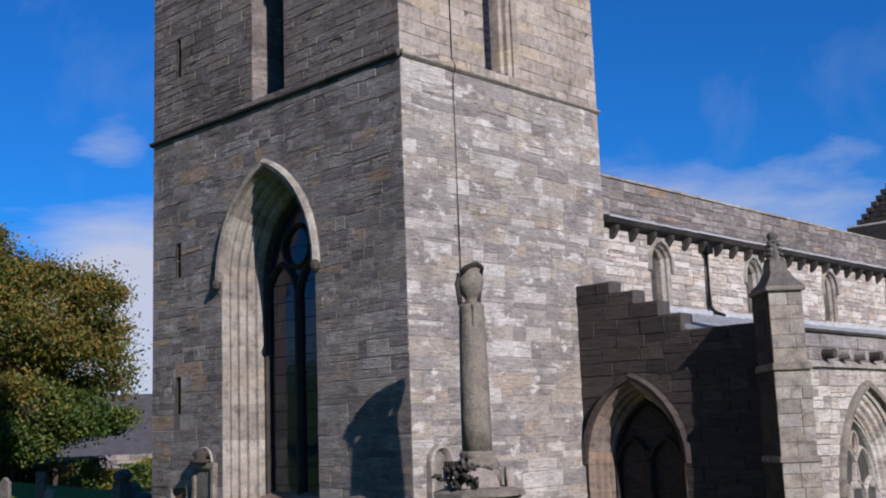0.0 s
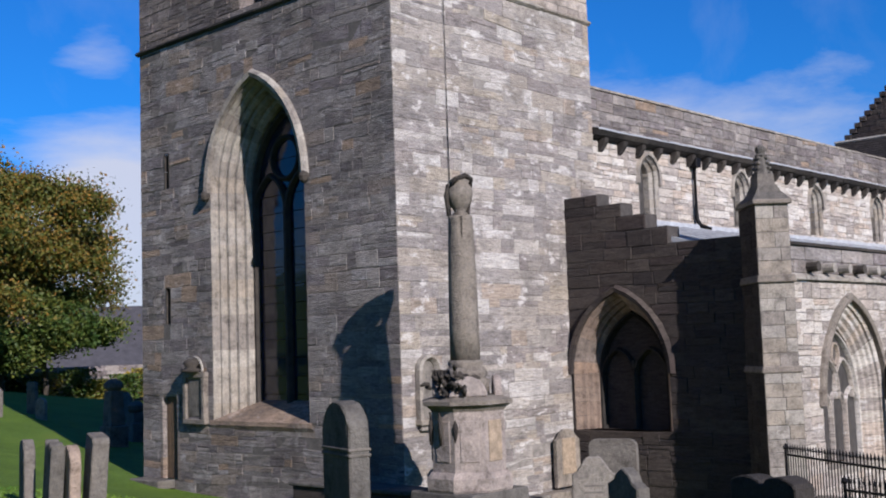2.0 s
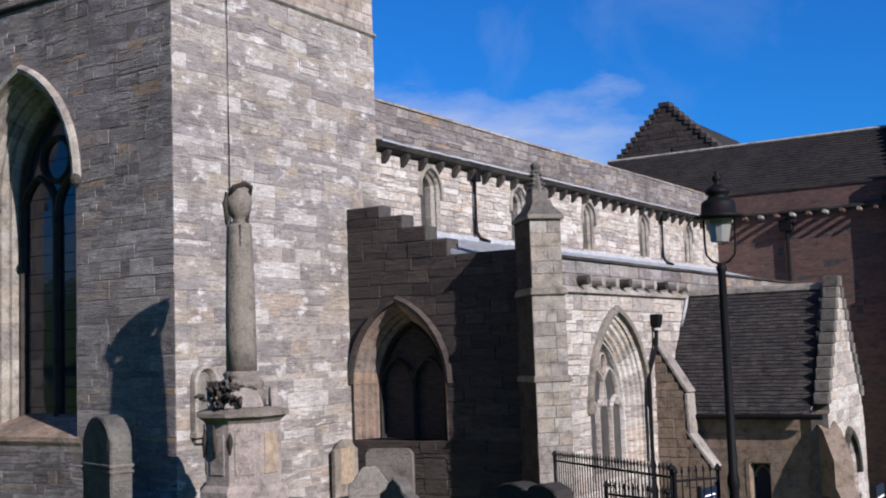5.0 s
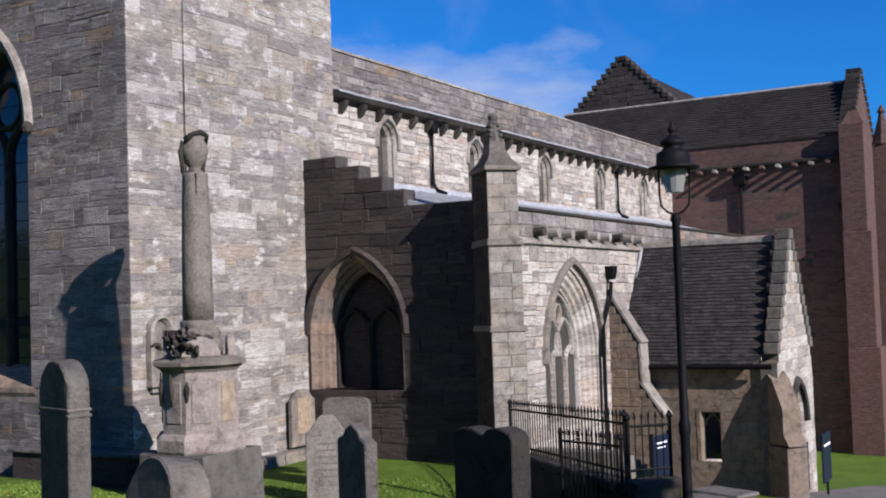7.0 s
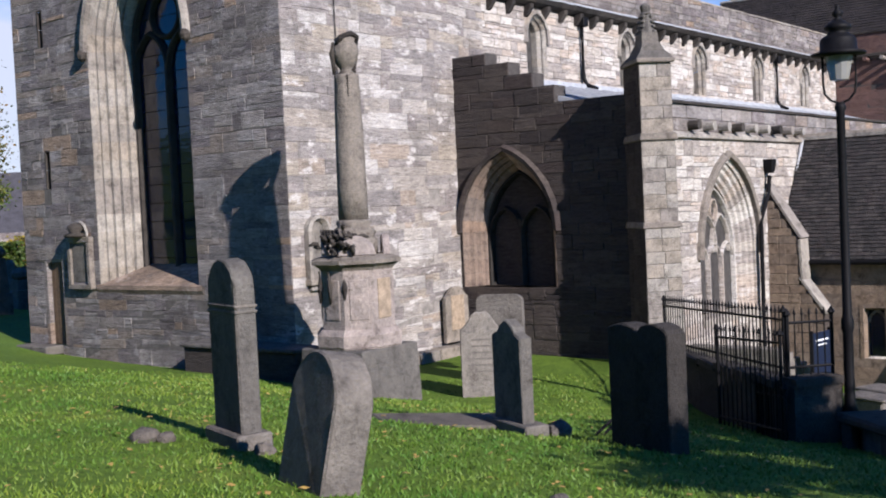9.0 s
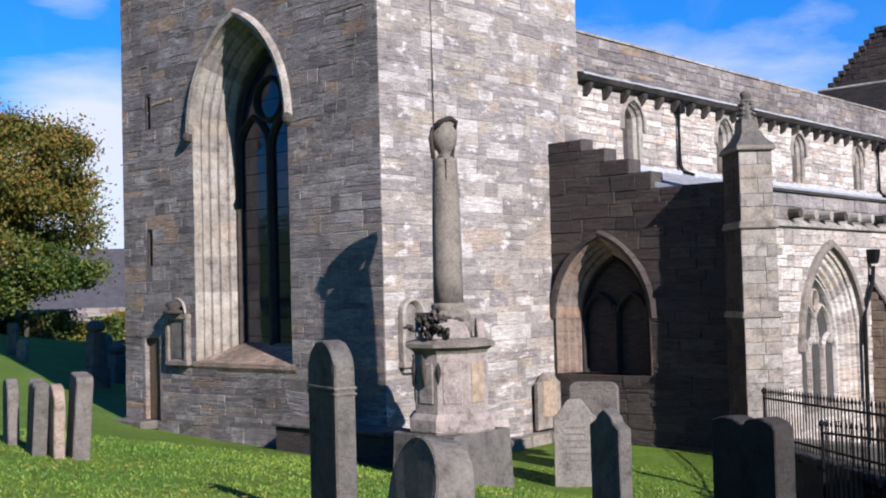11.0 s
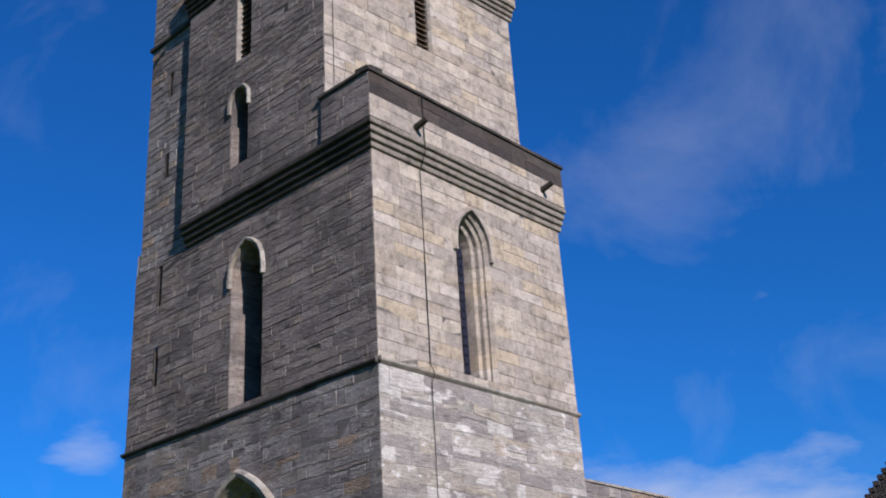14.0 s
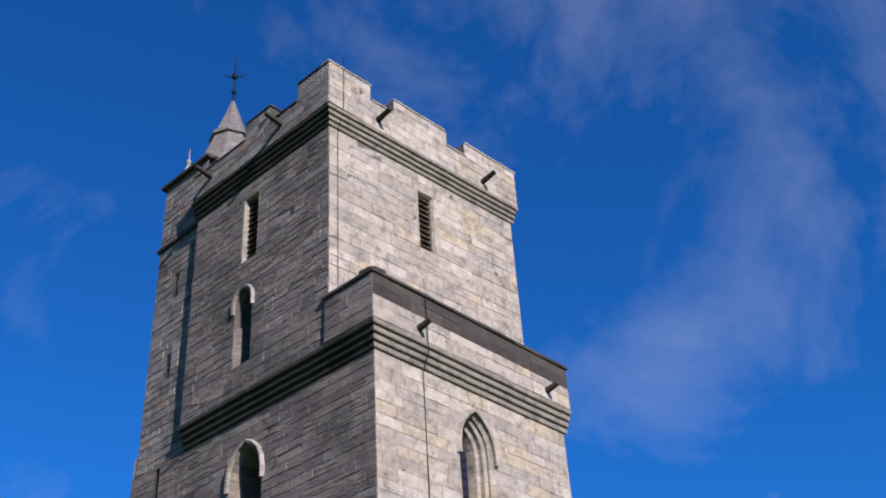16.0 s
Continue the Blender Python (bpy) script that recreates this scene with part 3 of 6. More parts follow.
gx, gy = lines(-30, 75, 130, 3000), lines(-30, 75, 130, 3000)
verts = [(x, y, ground_z(x, y) - (0.008 * max(0, math.hypot(x, y) - 110) if math.hypot(x, y) > 110 else 0)) for y in gy for x in gx]
faces = [(j * len(gx) + i, j * len(gx) + i + 1, (j + 1) * len(gx) + i + 1, (j + 1) * len(gx) + i) for j in range(len(gy) - 1) for i in range(len(gx) - 1)]
tagged(piece("ground", verts, faces, LAWN, smooth=True), "sloping churchyard lawn of rough autumn grass", "ground", kind="structure")

# unseen plain wall added behind the camera, west and north, to dim sky light
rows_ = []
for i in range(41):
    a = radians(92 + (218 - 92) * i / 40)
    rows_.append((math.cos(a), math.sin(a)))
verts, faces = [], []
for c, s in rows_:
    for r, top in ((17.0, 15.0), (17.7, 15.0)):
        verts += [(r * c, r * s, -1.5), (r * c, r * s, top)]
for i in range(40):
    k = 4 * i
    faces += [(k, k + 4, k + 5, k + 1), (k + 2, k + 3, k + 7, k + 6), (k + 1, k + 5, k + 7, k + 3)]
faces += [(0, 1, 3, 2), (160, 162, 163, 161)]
tagged(piece("wall_precinct", verts, faces, AISLE), "tall unseen dark wall added to block sky light", "wall", kind="structure")

# ---- west tower ----
XW, YS, XE, YN = 16.34, 16.75, 23.55, 26.70
tower = thing("church_tower", "tall square weathered sandstone church tower with stair turret", "tower", kind="structure")
west, south = Face((XW, YN), (XW, YS)), Face((XW, YS), (XE, YS))
LW = YN - YS


def wy(y):
    """Distance along the west face of a place y."""
    return YN - y


west_window = Arch(wy(21.60), 1.84, 1.57, 7.30, 9.95)
west_lancet = Arch(wy(21.45), 0.64, 11.76, 15.25, 16.12)
tower_door = Arch(wy(25.40), 0.34, 0.05, 2.20, 2.20)
slits = [Arch(wy(25.42), 0.085, a, c, c) for a, c in ((4.06, 5.0), (7.66, 8.57), (13.2, 14.29), (15.55, 16.75))]
# west face in darker stone than the south, part of its shade in the colour
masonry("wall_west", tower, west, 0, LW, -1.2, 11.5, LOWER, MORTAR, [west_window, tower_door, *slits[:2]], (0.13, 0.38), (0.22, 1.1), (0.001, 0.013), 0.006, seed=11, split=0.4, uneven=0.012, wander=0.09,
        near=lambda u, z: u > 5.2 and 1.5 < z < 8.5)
# dark mortar draws the grazing shadow of the joints by colour
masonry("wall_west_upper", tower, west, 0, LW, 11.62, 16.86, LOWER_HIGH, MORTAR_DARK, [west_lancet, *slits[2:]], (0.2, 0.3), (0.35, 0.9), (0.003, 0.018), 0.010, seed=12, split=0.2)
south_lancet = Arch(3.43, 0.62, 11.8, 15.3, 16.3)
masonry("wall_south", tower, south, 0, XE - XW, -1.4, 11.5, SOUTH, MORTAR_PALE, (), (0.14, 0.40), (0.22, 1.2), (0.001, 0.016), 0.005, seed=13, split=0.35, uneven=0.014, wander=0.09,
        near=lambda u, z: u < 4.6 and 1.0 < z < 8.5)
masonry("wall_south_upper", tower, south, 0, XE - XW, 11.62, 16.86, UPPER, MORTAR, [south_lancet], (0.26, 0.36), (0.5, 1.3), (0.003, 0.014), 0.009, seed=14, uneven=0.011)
# unseen north and east sides
bm = bmesh.new()
box(bm, XW + 1.6, XE, YN - 0.4, YN, -0.6, 17.4)
box(bm, XE - 0.4, XE, YS + 0.05, YN - 0.4, -0.6, 17.4)
box(bm, XW + 0.05, XE - 0.4, YS + 1.2, YN - 0.4, 16.9, 17.3)
part("wall_back", bm, LOWER, tower)
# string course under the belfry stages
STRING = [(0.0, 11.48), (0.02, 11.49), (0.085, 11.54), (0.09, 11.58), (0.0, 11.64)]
# near-black on the west for its shade, pale on the sunlit south
band("string_course", tower, west, -0.1, LW + 0.1, STRING, DARKSTONE, "moulded stone string course, darkened on its shaded west side", 1.0)
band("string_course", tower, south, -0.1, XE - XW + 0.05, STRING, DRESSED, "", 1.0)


def stepped(z, out, steps, h):
    """Corbel courses, each oversailing the last."""
    pts = [(0.0, z)]
    for i in range(steps):
        d = out * (i + 1) / steps
        pts += [(d - out / steps - 0.015 * (i > 0), z + h * i + 0.004), (d - 0.012, z + h * i + 0.02), (d, z + h * i + 0.05), (d, z + h * (i + 1) - 0.03), (d - 0.02, z + h * (i + 1) - 0.004)]
    return pts + [(0.0, z + h * steps)]


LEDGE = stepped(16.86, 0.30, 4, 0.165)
# west length coloured near-black in place of shade, south length mid-toned
band("corbel_course", tower, west, wy(24.2), LW, LEDGE, DARKSTONE, "stepped corbel course, darkened on its shaded west side", 0.9, mitre=(0, 1))
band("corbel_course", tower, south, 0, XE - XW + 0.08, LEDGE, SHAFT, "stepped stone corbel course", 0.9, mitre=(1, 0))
bm = bmesh.new()
box(bm, XW + 0.02, XE, YS + 0.02, YN, 16.84, 17.50)
part("stage_floor", bm, UPPER, tower)
# parapet of the lower walkway
par_s, par_w = Face((XW - 0.29, YS - 0.29), (XE + 0.06, YS - 0.29)), Face((XW - 0.29, 18.2), (XW - 0.29, YS - 0.29))
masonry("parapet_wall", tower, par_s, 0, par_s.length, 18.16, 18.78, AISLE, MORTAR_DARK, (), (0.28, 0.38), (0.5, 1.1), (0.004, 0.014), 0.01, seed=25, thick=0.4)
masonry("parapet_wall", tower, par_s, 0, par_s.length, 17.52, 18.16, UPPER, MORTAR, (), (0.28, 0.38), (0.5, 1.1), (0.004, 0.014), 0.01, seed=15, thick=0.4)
masonry("parapet_wall", tower, par_w, 0, par_w.length, 17.52, 18.78, LOWER_HIGH, MORTAR_DARK, (), (0.28, 0.38), (0.5, 1.1), (0.004, 0.014), 0.01, seed=16, thick=0.4)
COPE = [(-0.42, 18.78), (0.06, 18.78), (0.06, 18.84), (0.0, 18.92), (-0.42, 18.96)]
band("coping", tower, par_s, -0.06, par_s.length + 0.06, COPE, DARKSTONE, "dark weathered coping stones", 1.0)
band("coping", tower, par_w, -0.06, par_w.length + 0.06, COPE, DARKSTONE, "", 1.0)

# upper stage, a little out of line with the one below
USW, USE, UNW, UNE = (16.12, 18.12), (23.48, 17.72), (16.12, 24.2), (23.5, 24.2)
up_w, up_s = Face(UNW, USW), Face(USW, USE)
belfry = Arch(3.62, 0.31, 21.86, 23.90, 23.90)
up_lancet = Arch(24.2 - 21.62, 0.37, 18.40, 20.38, 20.80)
up_window = Arch(24.2 - 21.50, 0.33, 21.75, 24.02, 24.02)
# joint shadows on this face come from the dark mortar colour too
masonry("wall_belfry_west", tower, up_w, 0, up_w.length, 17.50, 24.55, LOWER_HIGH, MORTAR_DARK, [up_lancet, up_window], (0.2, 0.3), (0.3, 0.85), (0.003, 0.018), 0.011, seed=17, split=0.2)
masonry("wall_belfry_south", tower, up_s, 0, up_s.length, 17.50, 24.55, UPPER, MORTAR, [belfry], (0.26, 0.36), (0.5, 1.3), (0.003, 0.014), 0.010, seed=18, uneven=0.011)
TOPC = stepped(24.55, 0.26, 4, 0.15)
# again the west course carries its shade as a darker stone
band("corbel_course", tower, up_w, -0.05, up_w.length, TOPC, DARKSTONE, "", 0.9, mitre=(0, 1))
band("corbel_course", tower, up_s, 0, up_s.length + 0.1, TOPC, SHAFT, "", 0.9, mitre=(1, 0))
bm = bmesh.new()
box(bm, 16.8, 23.4, 24.0, 26.4, 16.9, 24.9)
box(bm, 23.15, 23.44, 17.9, 24.2, 16.9, 25.1)
box(bm, 16.2, 23.4, 18.2, 24.2, 24.9, 25.15)
part("wall_back", bm, LOWER, tower)
top_w, top_s = Face((16.12 - 0.25, 24.2), (16.12 - 0.25, 17.86)), Face((15.87, 17.86), (23.80, 17.60))


def battlement(gaps, low, high):
    return lambda u: low if any(a < u < c for a, c in gaps) else high


# battlement and coping also painted darker on the shaded west side
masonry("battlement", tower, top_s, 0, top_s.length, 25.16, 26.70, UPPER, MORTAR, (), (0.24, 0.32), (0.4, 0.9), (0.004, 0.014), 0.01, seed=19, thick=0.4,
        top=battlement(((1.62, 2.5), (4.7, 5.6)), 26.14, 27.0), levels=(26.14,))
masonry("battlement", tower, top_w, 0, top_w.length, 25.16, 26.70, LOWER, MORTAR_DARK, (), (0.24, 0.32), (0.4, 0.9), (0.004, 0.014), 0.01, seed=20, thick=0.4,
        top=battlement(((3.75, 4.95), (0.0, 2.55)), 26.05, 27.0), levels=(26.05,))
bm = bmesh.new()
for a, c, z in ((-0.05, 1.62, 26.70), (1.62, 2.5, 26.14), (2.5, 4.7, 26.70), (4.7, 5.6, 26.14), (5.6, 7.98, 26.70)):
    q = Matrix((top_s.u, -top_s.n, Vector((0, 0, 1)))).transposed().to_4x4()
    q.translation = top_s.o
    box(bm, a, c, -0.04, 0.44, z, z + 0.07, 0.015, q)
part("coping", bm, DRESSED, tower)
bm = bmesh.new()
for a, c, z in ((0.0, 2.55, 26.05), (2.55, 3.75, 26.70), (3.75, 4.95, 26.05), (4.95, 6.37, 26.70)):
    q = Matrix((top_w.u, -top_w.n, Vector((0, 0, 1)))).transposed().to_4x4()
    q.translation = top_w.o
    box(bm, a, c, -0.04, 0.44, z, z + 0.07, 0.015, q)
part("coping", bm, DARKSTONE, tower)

# stair turret at the north end of the west face
tur = Face((XW, 26.5), (XW, 24.2))
tur_slits = [Arch(26.5 - 25.38, 0.075, a, c, c) for a, c in ((19.6, 20.4), (22.4, 23.25))]
masonry("turret_wall", tower, tur, 0, tur.length, 16.86, 27.2, LOWER, MORTAR_DARK, tur_slits, (0.2, 0.3), (0.3, 0.8), (0.006, 0.026), seed=21, levels=(24.6,))
band("string_course", tower, tur, -0.08, tur.length, [(0, 24.55), (0.09, 24.6), (0.09, 24.7), (0, 24.78)], DARKSTONE)
band("turret_eave", tower, tur, -0.14, tur.length + 0.1, [(0, 27.16), (0.14, 27.2), (0.14, 27.3), (-0.3, 27.34)], DARKSTONE, "dark stone turret eave")
bm = bmesh.new()
box(bm, XW + 0.35, XW + 2.6, 24.2, 26.45, 16.9, 27.2)
part("turret_core", bm, LOWER, tower)
bm = bmesh.new()
cx, cy = XW + 1.55, 25.3
lathe(bm, [(1.08, 26.9), (1.08, 27.75), (1.16, 27.8), (1.16, 27.95), (0.66, 29.4), (0.76, 29.45), (0.74, 29.58), (0.62, 29.62), (0.06, 31.35)], 8, (cx, cy, 0))
part("turret_spire", bm, LOWER, tower, "octagonal stone cap with small spire")
bm = bmesh.new()
lathe(bm, [(0.05, 31.3), (0.035, 31.7), (0.1, 31.8), (0.03, 31.9), (0.025, 33.5), (0.0, 33.6)], 8, (cx, cy, 0))
for s in (-1, 1):
    tube(bm, [(cx, cy, 32.6), (cx + s * 0.22, cy - s * 0.22, 32.6), (cx + s * 0.26, cy - s * 0.26, 32.75)], 0.022, 6)
lathe(bm, [(0.0, 32.44), (0.09, 32.5), (0.12, 32.6), (0.09, 32.7), (0.0, 32.76)], 8, (cx, cy, 0), False)
part("weather_vane", bm, IRON, tower, "dark iron finial cross")
bm = bmesh.new()
box(bm, XW + 0.3, XW + 0.75, 25.95, 26.4, 27.3, 27.75, 0.03)
lathe(bm, [(0.2, 27.75), (0.1, 28.05), (0.15, 28.1), (0.05, 28.4), (0.1, 28.5), (0.02, 28.65), (0.015, 29.1)], 8, (XW + 0.52, 26.18, 0))
part("corner_finial", bm, DRESSED, tower, "small carved corner finial")

# water spouts
SPOUTS = [(par_s, 1.55, 17.75, 0.42), (par_s, 6.55, 17.75, 0.42), (top_s, 1.85, 25.5, 0.55), (top_s, 6.3, 25.5, 0.55), (top_w, 4.25, 25.62, 0.6), (top_w, 0.9, 25.62, 0.6)]
for f, u, z, L in SPOUTS:
    bm = bmesh.new()
    a, c = Vector(f.p(u, z, -0.1)), Vector(f.p(u, z + 0.1, L))
    tube(bm, [a, a.lerp(c, 0.5), c], [0.10, 0.085, 0.075], 8)
    part("water_spout", bm, DARKSTONE, tower, "projecting dark stone water spout")


# ---- moulded openings ----
JAMB = [(0.02, 0.012), (0.0, 0.0), (-0.07, -0.10), (-0.07, -0.16), (-0.13, -0.17), (-0.17, -0.25), (-0.16, -0.33), (-0.25, -0.34), (-0.29, -0.43), (-0.28, -0.51), (-0.37, -0.52),
        (-0.42, -0.62), (-0.41, -0.70), (-0.50, -0.72), (-0.55, -0.82), (-0.55, -1.10)]
ww = moulded("window_west", west, west_window, JAMB, DRESSED, tower, "tall pointed window with moulded jambs", 0.44, 0.003)
inner = Arch(west_window.c, west_window.hw - 0.55, 1.9, 7.30, 7.30 + 1.95)
tv, tf = [], []
HW = inner.hw
for c in (inner.c,):
    tracery_bar(tv, tf, west, [(c, 1.7), (c, 6.85)], 0.20, -1.05, -0.86)
for s in (-1, 1):
    sub = Arch(inner.c + s * HW / 2, HW / 2, 1.7, 6.75, 7.7)
    tracery_bar(tv, tf, west, [p for p in sub.path(-0.02, 0.2) if p[1] > 6.6], 0.15, -1.05, -0.88)
ring = [(inner.c + 0.52 * math.cos(a), 8.05 + 0.52 * math.sin(a)) for a in [2 * math.pi * i / 24 for i in range(25)]]
tracery_bar(tv, tf, west, ring, 0.14, -1.05, -0.88)
tracery_bar(tv, tf, west, inner.path(-0.05, 0.25), 0.16, -1.08, -0.86)
piece("tracery", tv, tf, DARKSTONE, ww, "dark stone mullion and tracery")
glazing(ww, west, inner, 1.0)
bm = bmesh.new()
for i in range(14):
    z = 2.2 + 0.45 * i
    for s in (-1, 1):
        p = [west.p(inner.c + s * 0.08, z, -0.985), west.p(inner.c + s * HW, z, -0.985)]
        tube(bm, p, 0.008, 4)
part("saddle_bars", bm, IRON, ww)
# sloping sill
sv = [west.p(west_window.c - 1.98, 1.50, 0.05), west.p(west_window.c + 1.98, 1.50, 0.05), west.p(west_window.c + 1.98, 1.60, 0.04), west.p(west_window.c - 1.98, 1.60, 0.04),
      west.p(west_window.c - 1.5, 2.05, -1.0), west.p(west_window.c + 1.5, 2.05, -1.0), west.p(west_window.c - 1.98, 1.4, 0.0), west.p(west_window.c + 1.98, 1.4, 0.0)]
piece("window_sill", sv, [(0, 1, 2, 3), (3, 2, 5, 4), (6, 7, 1, 0)], LOWER, ww)
HOOD = [(0.0, 0.0), (0.0, 0.13), (0.10, 0.16), (0.16, 0.10), (0.19, 0.0)]
moulded("hood_mould", west, west_window, HOOD, DRESSED, ww, "stone hood mould", 0.4, 0.004, hood=True, hood_from=7.30)
for s in (-1, 1):
    bm = bmesh.new()
    lathe(bm, [(0.02, -0.16), (0.10, -0.10), (0.13, 0.0), (0.09, 0.10), (0.02, 0.14)], 8)
    bmesh.ops.translate(bm, vec=west.p(west_window.c + s * 1.95, 7.24, 0.1), verts=bm.verts)
    part("label_stop", bm, DARKSTONE, ww, "worn carved label stop")

PLAINJAMB = [(0.02, 0.01), (0.0, 0.0), (-0.10, -0.14), (-0.10, -0.22), (-0.13, -0.32), (-0.13, -0.85)]
wl = moulded("window_lancet_west", west, west_lancet, PLAINJAMB, LOWER_HIGH, tower, "tall narrow lancet with dark opening", 0.4)
# dark sheet added here so that the lancet reads as an unlit opening
slab_on("shutter", wl, west, west_lancet.c - 0.7, west_lancet.c + 0.7, 11.7, 16.2, -0.9, -0.84, TIMBER, "dark sheet added for the unlit lancet")
moulded("hood_mould", west, west_lancet, [(0, 0), (0, 0.09), (0.07, 0.11), (0.12, 0.0)], DRESSED, wl, "", 0.3, 0.004, hood=True, hood_from=15.2)
sl = moulded("window_lancet_south", south, south_lancet, [(0.02, 0.01), (0.0, 0.0), (-0.08, -0.08), (-0.08, -0.15), (-0.16, -0.20), (-0.17, -0.32), (-0.26, -0.36), (-0.28, -0.52), (-0.30, -0.8)], UPPER, tower, "narrow pointed lancet with moulded jambs", 0.4)
glazing(sl, south, Arch(south_lancet.c, 0.32, 11.85, 15.3, 15.9), 0.62)
bm = bmesh.new()
for i in range(15):
    tube(bm, [south.p(south_lancet.c - 0.28, 11.9 + i * 0.24, -0.58), south.p(south_lancet.c + 0.28, 11.9 + i * 0.24, -0.58)], 0.012, 4)
for u in (-0.12, 0.12):
    tube(bm, [south.p(south_lancet.c + u, 11.85, -0.58), south.p(south_lancet.c + u, 15.5, -0.58)], 0.01, 4)
part("window_grille", bm, IRON, sl, "rusty iron window grille")
moulded("hood_mould", south, south_lancet, [(0, 0), (0, 0.10), (0.08, 0.12), (0.14, 0.0)], UPPER, sl, "", 0.3, 0.004, hood=True, hood_from=15.1)
ul = moulded("window_lancet_belfry", up_w, up_lancet, PLAINJAMB[:4] + [(-0.14, -0.7)], LOWER_HIGH, tower, "small round-headed belfry lancet", 0.35)
moulded("hood_mould", up_w, up_lancet, [(0, 0), (0, 0.08), (0.07, 0.10), (0.12, 0.0)], DRESSED, ul, "", 0.3, 0.004, hood=True, hood_from=20.3)


def louvres(parent, face, arch, n):
    for i in range(n):
        z = arch.z0 + (arch.za - arch.z0) * (i + 0.5) / n
        bm = bmesh.new()
        v = [bm.verts.new(face.p(arch.c + a * arch.hw, z + k, d)) for k, d in ((-0.06, -0.12), (0.06, -0.34), (0.085, -0.34), (-0.035, -0.12)) for a in (-1, 1)]
        for f in ((0, 1, 3, 2), (2, 3, 5, 4), (4, 5, 7, 6), (6, 7, 1, 0)):
            bm.faces.new([v[k] for k in f])
        part("louvre", bm, TIMBER, parent)


bw = moulded("window_belfry", up_s, belfry, [(0.10, 0.004), (0.0, 0.004), (-0.05, -0.08), (-0.05, -0.7)], DRESSED, tower, "louvred belfry window in dressed stone", 0.4)
louvres(bw, up_s, belfry, 11)
uw = moulded("window_belfry_west", up_w, up_window, [(0.09, 0.004), (0.0, 0.004), (-0.04, -0.1), (-0.04, -0.7)], DRESSED, tower, "tall flat-headed dark belfry opening", 0.4)
louvres(uw, up_w, up_window, 12)
# reveals coloured near-black to stand in for shade inside the slits
for a, f in [(s, west) for s in slits] + [(s, tur) for s in tur_slits]:
    moulded("slit_window", f, a, [(0.035, 0.016), (0.0, 0.016), (0.01, -0.08), (0.01, -0.5)], DARKSTONE, tower, "narrow dark stair slit", 0.5)
# dark sheets behind the upper lights, standing in for the unlit room
for f, a in ((up_w, up_lancet), (up_w, up_window), (up_s, belfry)):
    slab_on("shutter", tower, f, a.c - a.hw - 0.1, a.c + a.hw + 0.1, a.z0 - 0.1, a.za + 0.1, -0.75, -0.7, TIMBER, "dark sheet added behind the unlit opening")
# tower door
dr = moulded("door_surround", west, tower_door, [(0.12, 0.016), (0.0, 0.016), (-0.03, -0.03), (-0.03, -0.13)], LOWER, tower, "chamfered stone door surround", 0.5)
for i in range(4):
    u = tower_door.c - 0.3 + 0.15 * i
    slab_on("door_board", dr, west, u + 0.004, u + 0.146, 0.05, 2.17, -0.13, -0.09, TIMBER, "weathered brown door board" if i == 0 else "", 0.006)
slab_on("lintel", dr, west, tower_door.c - 0.75, tower_door.c + 0.75, 2.22, 2.55, 0.0, 0.03, LOWER, "long stone lintel")

# cable down the south face
bm = bmesh.new()
tube(bm, [south.p(1.62, z, 0.055) for z in (0.2, 4, 8, 11.3)] + [south.p(1.62, 11.55, 0.15)] + [south.p(1.62, z, 0.04) for z in (11.8, 14, 16.8)] + [south.p(1.55, 17.2, 0.32), south.p(1.5, 18.9, 0.34)], 0.012, 5)
part("lightning_cable", bm, IRON, tower, "thin dark lightning conductor cable")
bm = bmesh.new()
tube(bm, [up_s.p(0.28, 18.0, 0.03), up_s.p(0.28, 24.5, 0.03), up_s.p(0.28, 25.2, 0.3), up_s.p(0.28, 27.2, 0.3)], 0.012, 5)
part("lightning_cable", bm, IRON, tower)

# ---- nave and south aisle ----
nave = thing("church_nave", "long rubble-built church nave with lead-roofed south aisle", "church", kind="structure")
cl = Face((XE, 16.9), (51.0, 16.9))
cl_windows = [Arch(x - XE, 0.50, 6.62, 7.75, 8.36) for x in (26.3, 31.5, 36.75, 41.95, 47.0)]
masonry("wall_clerestory", nave, cl, 0, cl.length, 5.2, 8.5, PALE, MORTAR, cl_windows, (0.16, 0.28), (0.25, 0.8), (0.006, 0.03), seed=31, split=0.3, uneven=0.016, wander=0.05,
        near=lambda u, z: u < 10 and z > 6.3)
par_n = Face((XE, 16.86), (51.0, 16.86))
masonry("wall_nave_parapet", nave, par_n, 0, par_n.length, 8.78, 9.86, LOWER, MORTAR, (), (0.14, 0.3), (0.3, 0.9), (0.006, 0.03), seed=32, uneven=0.015, wander=0.05, split=0.25, near=lambda u, z: u < 12)
band("coping", nave, par_n, 0, par_n.length, [(-0.5, 9.86), (0.05, 9.86), (0.05, 9.92), (-0.5, 9.98)], DRESSED, "mossy coping stones", 1.2)
band("eaves_course", nave, cl, 0, cl.length, [(0, 8.52), (0.26, 8.60), (0.34, 8.70), (0.34, 8.76), (0.02, 8.82)], DARKSTONE, "dark moulded eaves course", 1.1)
band("lead_cover", nave, cl, 0, cl.length, [(0.2, 8.815), (0.31, 8.785), (0.365, 8.745), (0.365, 8.72)], LEAD, "pale lead dressed over the eaves course", 0.44, 8)
